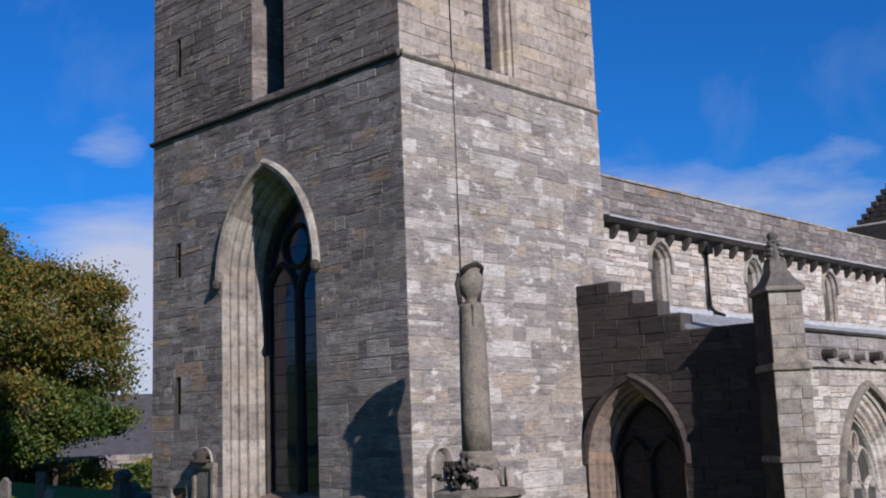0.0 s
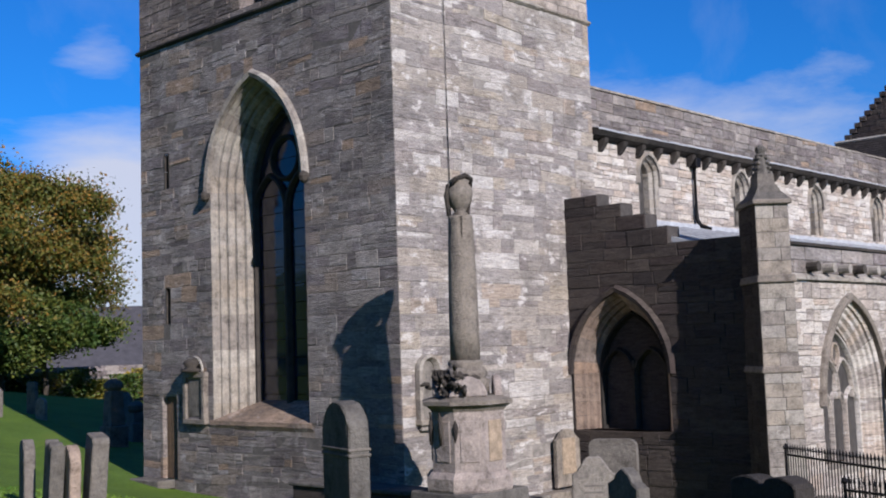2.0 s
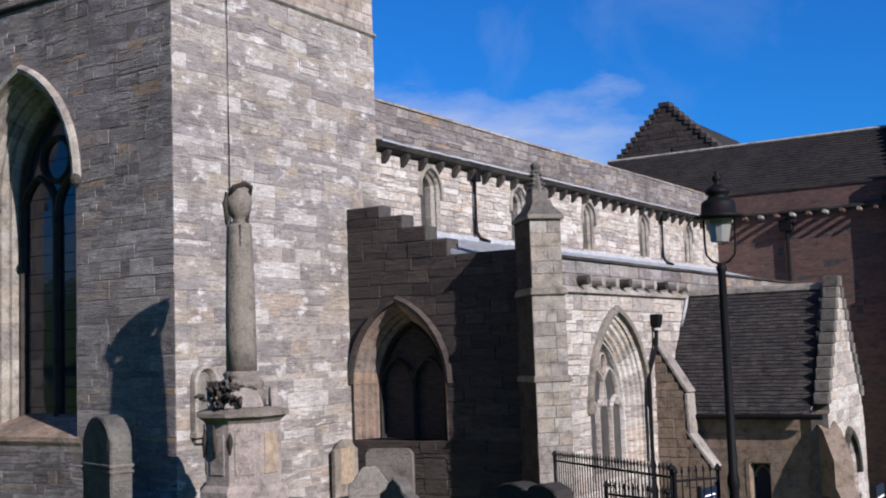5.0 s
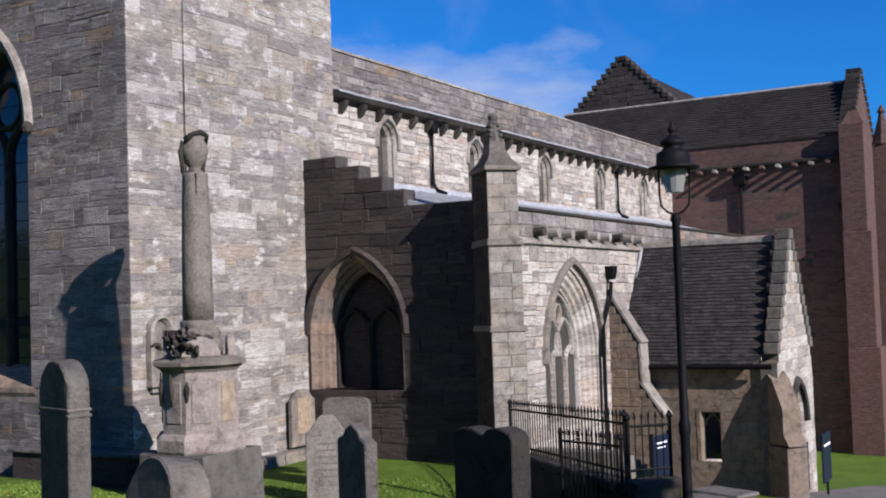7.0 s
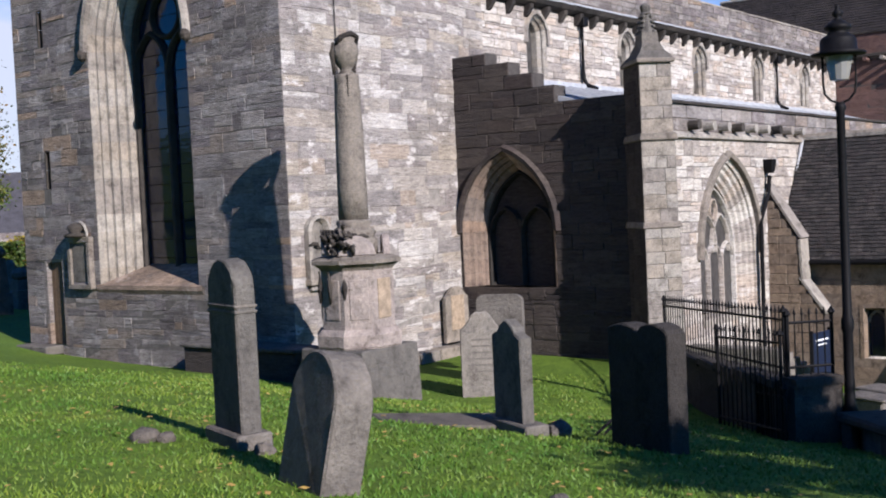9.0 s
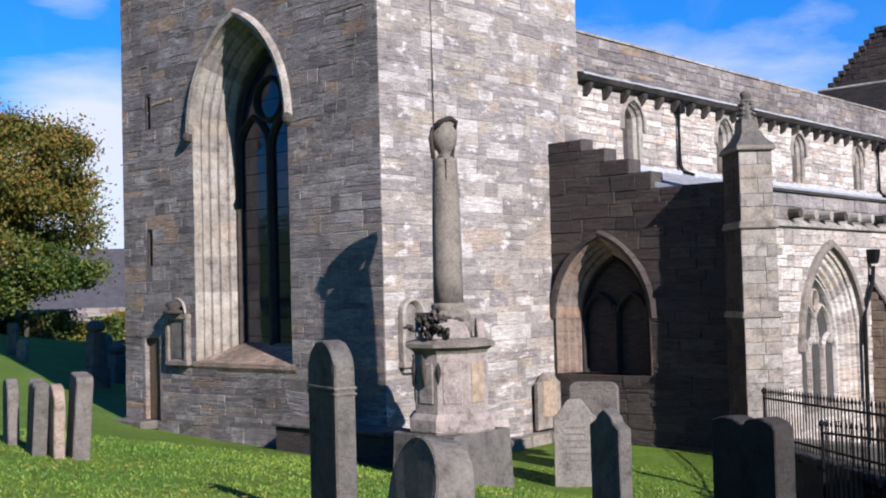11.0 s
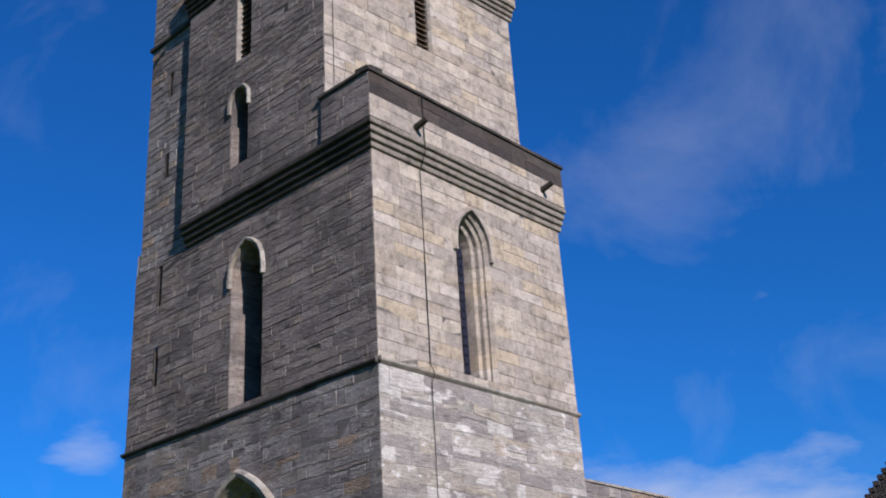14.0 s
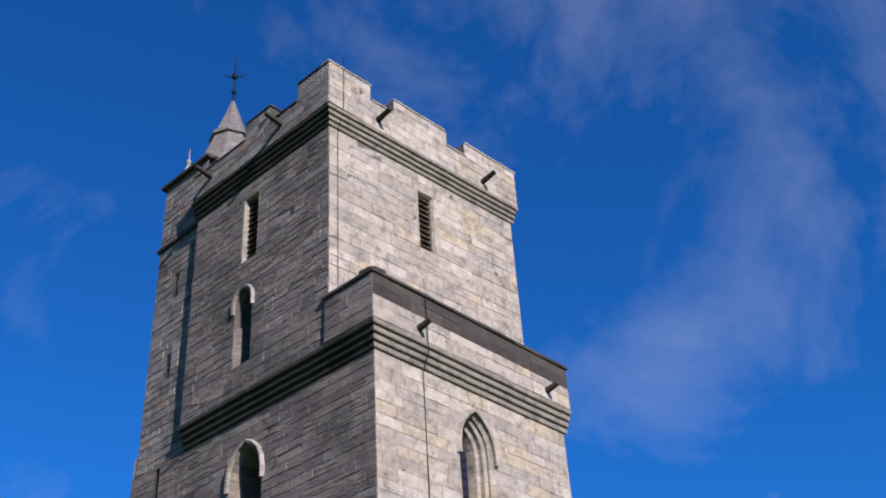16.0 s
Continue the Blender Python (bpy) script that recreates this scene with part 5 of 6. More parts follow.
lathe(bm, [(0.5, 9.6), (0.45, 9.75), (0.12, 11.0), (0.2, 11.1), (0.04, 11.4)], 8, (53.6, 7.8, 0))
part("pinnacle", bm, RED, tr, "slender red stone pinnacle")
bm = bmesh.new()
box(bm, 60, 72, 9, 24, -5.5, 8.5)
box(bm, TX + 0.05, 59.2, TS + 0.6, 24, -5.5, 8.7)
part("choir_body", bm, RED, tr)

# crossing gable, crow-stepped, rising behind the nave
cg = thing("church_choir_gable", "crow-stepped grey stone gable rising behind the nave", "church", kind="structure")
gf = Face((59.0, 27.2), (59.0, 17.0))
CZ = 16.55


def choir_gable(u):
    k = abs(u - 5.0) / 5.0
    return 11.6 + math.floor((1 - k) * 17) / 17 * (CZ - 11.6)


masonry("gable", cg, gf, 0, gf.length, 9.0, CZ, AISLE, MORTAR_DARK, [Arch(5.3, 0.3, 13.1, 13.4, 13.7)], (0.28, 0.31), (0.4, 1.0), (0.006, 0.03), seed=81, top=choir_gable, thick=0.6)
for i in range(17):
    for s in (-1, 1):
        u = 22.2 + s * (5.0 - (i + 0.5) * 5.0 / 17)
        z = 11.62 + (i + 1) * (CZ - 11.6) / 17
        bm = bmesh.new()
        box(bm, 58.92, 59.65, u - 0.19, u + 0.19, z - 0.25, z + 0.02, 0.02)
        part("crow_step", bm, AISLE, cg, "stepped gable stone" if (i, s) == (0, -1) else "")
piece("roof", [(59.5, 22.2, 16.2), (72, 22.2, 16.2), (72, 16.8, 11.6), (59.5, 16.8, 11.6), (72, 27.6, 11.6), (59.5, 27.6, 11.6)], [(0, 1, 2, 3), (0, 1, 4, 5)], SLATE_FAR, cg, "dark slate roof")
bm = bmesh.new()
box(bm, 59.7, 72, 17.0, 27.4, -5, 11.6)
part("body", bm, AISLE, cg)

# ---- column monument before the tower ----
MX, MY = 15.03, 13.74
mon = thing("column_monument", "tall pinkish grey stone column monument topped by a draped urn", "monument", Matrix.Translation((MX, MY, 0)))


def octagon(bm, profile, turn=22.5, n=8):
    lathe(bm, profile, n)
    bmesh.ops.rotate(bm, cent=(0, 0, 0), matrix=Matrix.Rotation(radians(turn), 3, "Z"), verts=bm.verts)
    return bm


def on_mon(name, bm, mat, label="", smooth=False, under=None):
    return part(name, bm, mat, under or mon, label, smooth)


bm = bmesh.new()
box(bm, -0.80, 0.80, -0.80, 0.80, -0.55, 0.68, 0.03, pose(0, 0, 0, 0, 0, 0), 0.04)
on_mon("plinth", bm, GRAVE, "rough grey stone plinth")
on_mon("base", octagon(bmesh.new(), [(0.80, 0.68), (0.82, 0.72), (0.82, 0.92), (0.74, 1.02)]), MONUMENT)
pedestal = on_mon("pedestal", octagon(bmesh.new(), [(0.70, 1.02), (0.70, 2.08)]), MONUMENT, "panelled octagonal pedestal")
for k in range(8):
    a = radians(45 * k)
    bm = bmesh.new()
    q = Matrix.Rotation(a, 4, "Z") @ Matrix.Translation((0.655, 0, 0))
    box(bm, -0.01, 0.012, -0.17, 0.17, 1.2, 1.92, 0.01, q)
    on_mon("panel", bm, FADED if k == 6 else MONUMENT, under=pedestal)
on_mon("cornice", octagon(bmesh.new(), [(0.70, 2.08), (0.74, 2.13), (0.82, 2.19), (0.87, 2.20), (0.87, 2.27), (0.6, 2.35)]), SHAFT, "projecting moulded cornice")
for k in range(4):
    a = radians(45 + 90 * k)
    bm = bmesh.new()
    out = [(0.34 * math.cos(math.pi * i / 12), 0.36 * math.sin(math.pi * i / 12)) for i in range(13)]
    prism(bm, out, -0.07, 0.07, bevel=0.02, turn=Matrix.Rotation(a, 4, "Z") @ Matrix.Translation((0.0, -0.55, 2.34)))
    on_mon("pediment", bm, MONUMENT, "round-headed carved pediment")
bm = bmesh.new()
lathe(bm, [(0.42, 2.34), (0.42, 2.62), (0.36, 2.66), (0.40, 2.74), (0.36, 2.82), (0.30, 2.86), (0.33, 2.92), (0.30, 2.98)], 24)
on_mon("column_base", bm, SHAFT, "moulded column base", True)
bm = bmesh.new()
lathe(bm, [(0.275, 2.98), (0.272, 3.6), (0.262, 4.3), (0.245, 5.0), (0.225, 5.55), (0.225, 5.62)], 28)
on_mon("shaft", bm, SHAFT, "plain tapering column shaft", True)
bm = bmesh.new()
lathe(bm, [(0.12, 5.60), (0.16, 5.64), (0.10, 5.70), (0.14, 5.76), (0.22, 5.88), (0.245, 6.02), (0.235, 6.12), (0.17, 6.22), (0.20, 6.26), (0.12, 6.33), (0.02, 6.38)], 20)
urn = on_mon("urn", bm, SHAFT, "stone urn", True)
bm = bmesh.new()
rng = random.Random(4)
tube(bm, [(-0.20, 0.05, 6.12), (-0.19, -0.08, 6.28), (-0.02, -0.18, 6.35), (0.14, -0.16, 6.30), (0.25, -0.02, 6.18), (0.28, 0.03, 5.95), (0.23, 0.02, 5.7), (0.22, 0.0, 5.62)], [0.03, 0.05, 0.05, 0.055, 0.055, 0.05, 0.045, 0.03], 7)
tube(bm, [(-0.23, 0.08, 6.2), (-0.25, 0.10, 6.0), (-0.2, 0.12, 5.8), (-0.19, 0.12, 5.62)], [0.03, 0.05, 0.045, 0.03], 7)
for i in range(9):
    z = 5.58 - 0.045 * i
    lathe(bm, [(0.01, -0.02), (0.028, 0.0), (0.01, 0.02)], 6, (-0.16 + 0.005 * (i % 3), -0.165, z), False)
on_mon("drapery", bm, DARKSTONE, "carved drapery and garland", True, urn)
# carved trophy on the pedestal's ledge
bm = bmesh.new()
for i in range(60):
    a = rng.uniform(0, 2 * math.pi)
    p = Vector((-0.52 + rng.uniform(-0.22, 0.22), -0.1 + rng.uniform(-0.35, 0.35), 2.36 + abs(rng.gauss(0, 0.18))))
    q = p + Vector((rng.uniform(-0.14, 0.14), rng.uniform(-0.16, 0.16), rng.uniform(-0.06, 0.16)))
    tube(bm, [p, p.lerp(q, 0.5) + Vector((0, 0, 0.02)), q], [0.03, 0.045, 0.02], 6)
on_mon("carved_foliage", bm, DARKSTONE, "soot-black carved foliage", True)
for i in range(6):
    bm = bmesh.new()
    tube(bm, [(-0.56, 0.26 - i * 0.075, 2.6), (-0.60, 0.24 - i * 0.075, 2.82)], 0.03, 6)
    on_mon("carved_pipe", bm, DARKSTONE, "", True)
bm = bmesh.new()
tube(bm, [(-0.55, 0.0, 2.7), (-0.5, -0.2, 2.62), (-0.35, -0.42, 2.5), (-0.2, -0.6, 2.46)], [0.05, 0.05, 0.04, 0.025], 6)
on_mon("carved_horn", bm, DARKSTONE, "", True)
for k in range(3):
    bm = bmesh.new()
    x0 = -0.66 + 0.02 * k
    y0 = 0.30 - 0.28 * k
    tube(bm, [(x0 - 0.07 * (k == 1), y0, 2.08), (x0 - 0.07 * (k == 1), y0 - 0.02, 1.8), (x0 - 0.05 * (k == 1), y0, 1.5)], [0.02, 0.055, 0.02], 7)
    on_mon("garland", bm, DARKSTONE, "hanging dark carved garland", True, pedestal)


# ---- gravestones ----
def stone_outline(kind, w, h):
    """Half-round, shouldered, gabled, ogee or scrolled heads."""
    n = 14
    if kind == "round":
        r = w / 2
        return [(-r, 0), (r, 0)] + [(r * math.cos(math.pi * i / n), h - r * 0.95 + r * 0.95 * math.sin(math.pi * i / n)) for i in range(n + 1)]
    if kind == "gable":
        return [(-w / 2, 0), (w / 2, 0), (w / 2, h * 0.86), (w * 0.30, h * 0.90), (w * 0.22, h * 0.95), (0, h), (-w * 0.22, h * 0.95), (-w * 0.30, h * 0.90), (-w / 2, h * 0.86)]
    if kind == "ogee":
        pts = [(w / 2 * (1 - i / n), h * 0.82 + h * 0.18 * (0.5 - 0.5 * math.cos(math.pi * min(1, i / n * 1.25)))) for i in range(n + 1)]
        return [(-w / 2, 0), (w / 2, 0)] + pts + [(-x, z) for x, z in pts[-2::-1]]
    if kind == "flat":
        r = w * 0.16
        arc = [(w / 2 - r + r * math.cos(a), h - r + r * math.sin(a)) for a in [math.pi / 2 * i / 6 for i in range(7)]]
        return [(-w / 2, 0), (w / 2, 0)] + arc + [(-x, z) for x, z in arc[::-1]]
    if kind == "double":
        xs = [w / 2 * math.cos(math.pi * i / (2 * n)) for i in range(2 * n + 1)]
        return [(-w / 2, 0), (w / 2, 0)] + [(x, h * 0.925 + h * (0.07 if x > 0 else 0.05) * abs(math.sin(2 * math.pi * x / w)) ** 0.6) for x in xs]
    pts = []
    for i in range(2 * n + 1):
        x = w / 2 - w * i / (2 * n)
        pts.append((x, h * 0.965 + h * 0.025 * math.cos(4 * math.pi * x / w)))
    return [(-w / 2, 0), (w / 2, 0)] + pts


def gravestone(x, y, kind, w, h, thick, facing, mat, label, lean=(0, 0), base=True, lines=0, band_at=0.0, sink=0.12, z=None, plinth=0.07):
    """Facing: degrees of the front's outward way, from east through north."""
    z = ground_z(x, y) if z is None else z
    g = thing("gravestone", label, "gravestone", Matrix.Translation((x, y, z - sink)) @ pose(0, 0, 0, lean[0], lean[1], facing + 90), group="gravestones in the churchyard")
    bm = bmesh.new()
    prism(bm, stone_outline(kind, w, h + sink), -thick / 2, thick / 2, bevel=0.015)
    rr = random.Random(int(x * 100))
    for v in bm.verts:
        v.co += Vector((rr.uniform(-1, 1), rr.uniform(-1, 1), rr.uniform(-1, 1))) * 0.004
    slab = part("slab", bm, mat, g)
    if base:
        bm = bmesh.new()
        box(bm, -w / 2 - plinth, w / 2 + plinth, -thick / 2 - 0.08, thick / 2 + 0.08, 0, sink + 0.16, 0.02)
        part("base", bm, mat, g)
    if band_at:
        bm = bmesh.new()
        for k in (0, 0.055):
            box(bm, -w / 2 - 0.012, w / 2 + 0.012, -thick / 2 - 0.012, thick / 2 + 0.012, band_at + k, band_at + k + 0.03, 0.008)
        part("moulding", bm, mat, slab)
    for i in range(lines):
        bm = bmesh.new()
        k = w * rr.uniform(0.22, 0.36)
        zz = h * 0.74 - i * h * 0.075
        box(bm, -k, k, -thick / 2 - 0.003, -thick / 2 + 0.004, zz, zz + h * 0.022)
        part("inscription_line", bm, INSCRIBED, slab)
    return g


F = 162
gravestone(7.16, 8.17, "round", 0.66, 1.82, 0.21, F, GRAVE, "tall round-headed grey gravestone on stepped base", band_at=1.42)
gravestone(6.0, 6.0, "round", 0.86, 1.06, 0.32, 157, GRAVE, "leaning thick dark gravestone with lichen", lean=(-11, 4), base=False)
gravestone(11.19, 7.69, "gable", 0.70, 1.40, 0.17, 154, GRAVE, "narrow gable-headed dark gravestone with base block", plinth=0.2)
# near-black stone: the shade over this grave is put into its colour
gravestone(11.02, 5.76, "double", 1.04, 1.44, 0.27, 157, DARKSTONE, "broad gravestone with double scrolled top, coloured dark for shade", base=False)
gravestone(17.0, 12.42, "ogee", 0.80, 1.62, 0.14, 215, GRAVE_PALE, "pale lichened gravestone with curved shoulders", lines=6, base=False)
gravestone(18.38, 12.93, "flat", 0.98, 1.79, 0.16, 200, GRAVE, "wide dark gravestone with rounded corners", base=False)
gravestone(21.66, 16.58, "ogee", 0.92, 1.36, 0.12, 270, GRAVE_PALE, "ochre-stained memorial slab against the tower wall", base=False, z=-0.2, sink=0.0)
bm = bmesh.new()
box(bm, 21.4, 21.92, 16.50, 16.53, 0.1, 0.95, 0.01)
tagged(part("memorial_panel", bm, FADED), "faded ochre inscribed panel on memorial slab", "panel")
# stones along the path to the north
for x, y, kind, w, h, th, mat, lab, ln in ((8.25, 16.9, "round", 0.52, 1.02, 0.17, GRAVE, "narrow round-headed grey gravestone standing in grass", (0, 0)), (7.95, 15.55, "scroll", 0.58, 1.08, 0.20, GRAVE, "rough lichened gravestone leaning in grass", (-2, 6)),
                                           (8.05, 15.15, "round", 0.56, 1.06, 0.16, WARM, "reddish sandstone gravestone with round head", (0, 5)), (8.3, 15.0, "flat", 0.50, 1.24, 0.24, GRAVE, "tall square-headed dark gravestone leaning in grass", (-2, 8))):
    gravestone(x, y, kind, w, h, th, F, mat, lab, lean=ln, base=False)
for x, y, h, lab in ((20.4, 35.2, 2.0, "tall dark obelisk monument in tower's shadow"), (22.3, 36.9, 1.15, "dark upright monument in tower's shadow")):
    g = thing("obelisk", lab, "monument", Matrix.Translation((x, y, ground_z(x, y) - 0.1)))
    bm = bmesh.new()
    box(bm, -0.36, 0.36, -0.36, 0.36, 0, 0.8, 0.03)
    part("base", bm, GRAVE, g)
    bm = bmesh.new()
    box(bm, -0.29, 0.29, -0.29, 0.29, 0.8, h, 0.03, None, 0.05)
    lathe(bm, [(0.2, h), (0.33, h + 0.12), (0.33, h + 0.26), (0.2, h + 0.38), (0.08, h + 0.42)], 10)
    part("shaft", bm, GRAVE, g)
for i, (x, y, h) in enumerate(((17.5, 46.0, 1.5), (19.2, 45.2, 1.0), (20.6, 44.6, 1.2), (22.2, 44.0, 0.9), (23.2, 46.8, 1.4), (18.4, 48.5, 1.8), (27.6, 46.5, 1.3))):
    gravestone(x, y, ("round", "flat", "gable")[i % 3], 0.6, h, 0.16, 190, GRAVE_PALE if i % 2 else GRAVE, "distant pale upright gravestone" if i % 2 else "distant dark upright gravestone", base=False)

# ---- low tombs, steps and slabs ----
bm = bmesh.new()
box(bm, 15.55, 16.28, 16.0, 19.45, -1.0, 0.34, 0.03)
ch = thing("chest_tomb", "long low dark chest tomb at the tower's foot", "tomb")
part("chest", bm, AISLE, ch)
bm = bmesh.new()
box(bm, 15.48, 16.30, 15.93, 19.52, 0.34, 0.42, 0.02)
part("lid", bm, GRAVE, ch)
st = thing("door_step", "worn stone steps at the small tower door", "steps")
for i, (d, z) in enumerate(((0.95, -0.12), (0.55, 0.06))):
    bm = bmesh.new()
    box(bm, XW - d, XW - 0.03, 25.15, 26.85 - 0.3 * i, -0.6, z, 0.03)
    part("step", bm, GRAVE, st)
kb = thing("kerb", "pale stone kerb along the tower's foot", "kerb")
for i in range(5):
    bm = bmesh.new()
    box(bm, 18.3 + 0.78 * i, 19.06 + 0.78 * i, 16.25, 16.68, -1.2, -0.26 + 0.01 * (i % 2), 0.03, None, 0.02)
    part("kerb_stone", bm, GRAVE_PALE, kb)
bm = bmesh.new()
box(bm, -0.85, 0.85, -0.42, 0.42, -0.1, 0.07, 0.03)
sb = part("ledger_slab", bm, WORN)
sb.matrix_world = Matrix.Translation((10.85, 8.55, ground_z(10.85, 8.55))) @ pose(0, 0, 0, 2, 6, -32)
tagged(sb, "sunken mossy ledger slab lying in the grass", "slab")
bm = bmesh.new()
box(bm, -0.3, 0.3, -0.22, 0.22, -0.1, 0.05, 0.03)
sb = part("ledger_slab", bm, WORN)
sb.matrix_world = Matrix.Translation((12.2, 8.7, ground_z(12.2, 8.7))) @ pose(0, 0, 0, 0, 6, -30)
tagged(sb, "small sunken stone slab in the grass", "slab")
for x, y, a, c, h, mat, lab in ((22.7, 6.95, 0.32, 0.55, 0.34, GRAVE, "low dark grey tomb block beside the path"), (23.6, 6.85, 0.36, 0.62, 0.46, GRAVE, "blue-grey tomb block beside the path")):
    tb = thing("block_tomb", lab, "tomb", Matrix.Translation((x, y, ground_z(x, y))) @ pose(0, 0, 0, 0, 0, -24))
    bm = bmesh.new()
    box(bm, -a * 0.9, a * 0.9, -c * 0.9, c * 0.9, -0.3, h * 0.8, 0.03)
    part("chest", bm, GRAVE, tb)
    bm = bmesh.new()
    box(bm, -a, a, -c, c, h * 0.8, h, 0.03)
    part("lid", bm, mat, tb)
tx, ty = 15.62, 3.95
tb = thing("table_tomb", "long black table tomb on carved legs in the grass", "tomb", Matrix.Translation((tx, ty, ground_z(tx, ty))) @ pose(0, 0, 0, 0, 3.5, 41))
bm = bmesh.new()
box(bm, -1.5, 1.35, -0.05, 0.8, 0.40, 0.54, 0.04)
part("slab", bm, DARKSTONE, tb)
for lx in (-1.42, -0.35, 0.95):
    for ly in (0.02, 0.6):
        bm = bmesh.new()
        box(bm, lx, lx + 0.3, ly, ly + 0.16, -0.3, 0.42, 0.04)
        part("leg", bm, DARKSTONE, tb)
bm = bmesh.new()
box(bm, -1.3, 1.15, 0.2, 0.56, -0.3, 0.38, 0.02)
part("panel", bm, GRAVE, tb, "grey stone side panel")
rng = random.Random(9)
for x, y, r in ((6.95, 7.58, 0.09), (6.6, 8.9, 0.12), (6.75, 8.75, 0.08), (11.4, 7.2, 0.16), (7.0, 4.4, 0.07)):
    bm = bmesh.new()
    bmesh.ops.create_icosphere(bm, subdivisions=2, radius=r)
    for v in bm.verts:
        v.co = Vector((v.co.x * 1.3, v.co.y, v.co.z * 0.8)) + Vector([rng.uniform(-1, 1) * r * 0.14 for _ in range(3)])
    bmesh.ops.translate(bm, vec=(x, y, ground_z(x, y) + r * 0.4), verts=bm.verts)
    tagged(part("loose_stone", bm, WORN), "small dark loose stone in the grass", "stone", "loose stones")

# ---- wall memorials on the tower ----
wp = thing("wall_memorial", "carved stone wall memorial with urn on tower's west face", "memorial")
c = wy(24.14)
memorial_back = slab_on("back", wp, west, c - 0.42, c + 0.42, 1.55, 2.72, 0.0, 0.08, LOWER)
for a, b_, z0, z1 in ((c - 0.48, c + 0.48, 1.5, 1.62), (c - 0.48, c + 0.48, 2.66, 2.80), (c - 0.46, c - 0.34, 1.62, 2.66), (c + 0.34, c + 0.46, 1.62, 2.66)):
    slab_on("rim", memorial_back, west, a, b_, z0, z1, 0.0, 0.15, SHAFT)
slab_on("tablet", memorial_back, west, c - 0.3, c + 0.3, 1.68, 2.6, 0.07, 0.095, GRAVE, "dark inscribed tablet")
bm = bmesh.new()
lathe(bm, [(0.24, 2.8), (0.30, 2.86), (0.12, 2.92), (0.22, 3.02), (0.18, 3.10), (0.04, 3.16)], 12, west.p(c, 0, 0.18)[:2] + (0,))
part("urn", bm, DARKSTONE, wp, "small dark carved urn", True)
bm = bmesh.new()
tube(bm, [west.p(c + 0.33 * math.cos(a), 2.82 + 0.36 * math.sin(a), 0.08) for a in [math.pi * i / 12 for i in range(13)]], 0.035, 6)
part("arch_moulding", bm, DRESSED, wp)
sp = thing("wall_memorial", "round-headed stone wall memorial on tower's south face", "memorial")
hood = Arch(0.72, 0.27, 1.72, 2.75, 3.02)
moulded("frame_moulding", south, hood, [(0.07, 0.03), (0.07, 0.16), (0.0, 0.18), (-0.06, 0.08), (-0.06, 0.03)], DRESSED, sp, "", 0.2, 0.002)
pts = hood.path(0.0, 0.2)
piece("tablet", [south.p(u, z, 0.05) for u, z in pts], [tuple(range(len(pts)))[::-1]], GRAVE_PALE, sp)
slab_on("sill", sp, south, 0.36, 1.08, 1.60, 1.72, 0.0, 0.2, DRESSED)
slab_on("bracket", sp, south, 0.45, 0.99, 1.48, 1.60, 0.0, 0.12, DRESSED)

# ---- street lamp ----
LX, LY = 16.69, 5.40
lz = -0.69
lamp = thing("street_lamp", "tall black iron street lamp with glazed lantern", "street lamp", Matrix.Translation((LX, LY, lz)) @ Matrix.Scale(1.24, 4))
bm = bmesh.new()
lathe(bm, [(0.085, -0.4), (0.085, 0.35), (0.1, 0.4), (0.065, 0.5), (0.06, 1.35), (0.075, 1.4), (0.075, 1.5), (0.055, 1.56), (0.05, 4.0), (0.07, 4.05), (0.045, 4.12)], 16)
part("post", bm, IRON, lamp, "", True)
bm = bmesh.new()
for s in (-1, 1):
    f = lambda a, z: (a * 0.31, -a * 0.95, z)
    tube(bm, [f(0, 4.10), f(s * 0.10, 4.14), f(s * 0.17, 4.22), f(s * 0.185, 4.35), f(s * 0.185, 4.72)], 0.016, 6)
lantern = part("lantern_frame", bm, IRON, lamp)
bm = bmesh.new()
lathe(bm, [(0.11, 4.38), (0.17, 4.70)], 12, closed=False)
part("lantern_glass", bm, LAMPGLASS, lantern, "frosted lantern glass")
bm = bmesh.new()
lathe(bm, [(0.12, 4.66), (0.31, 4.67), (0.32, 4.70), (0.215, 4.73), (0.21, 4.86), (0.185, 4.89), (0.13, 4.92), (0.115, 4.96), (0.15, 4.98), (0.155, 5.02), (0.12, 5.05), (0.07, 5.08), (0.03, 5.12), (0.06, 5.15), (0.06, 5.19), (0.02, 5.22), (0.03, 5.25), (0.0, 5.28)], 16)
part("lantern_roof", bm, IRON, lantern, "", True)


# ---- railings ----
def railing(a, b, n, high, label, bars_from=0.02, feet=None):
    za, zb = feet or (ground_z(*a), ground_z(*b))
    a, b = Vector((*a, za)), Vector((*b, zb))
    r = thing("railing", label, "railing")
    d = (b - a).normalized()
    for z in (0.15, high - 0.16):
        bm = bmesh.new()
        tube(bm, [a + Vector((0, 0, z)), b + Vector((0, 0, z))], 0.022, 6)
        part("rail", bm, IRON, r)
    for i in range(n + 1):
        p = a.lerp(b, i / n)
        big = i in (0, n)
        bm = bmesh.new()
        w = 0.028 if big else 0.011
        tube(bm, [p + Vector((0, 0, bars_from)), p + Vector((0, 0, high - 0.06))], w, 6)
        lathe(bm, [(w, high - 0.06), (w * 2.2, high - 0.03), (w * 0.3, high + 0.06)], 6, p)
        part("post" if big else "bar", bm, IRON, r)
    return r


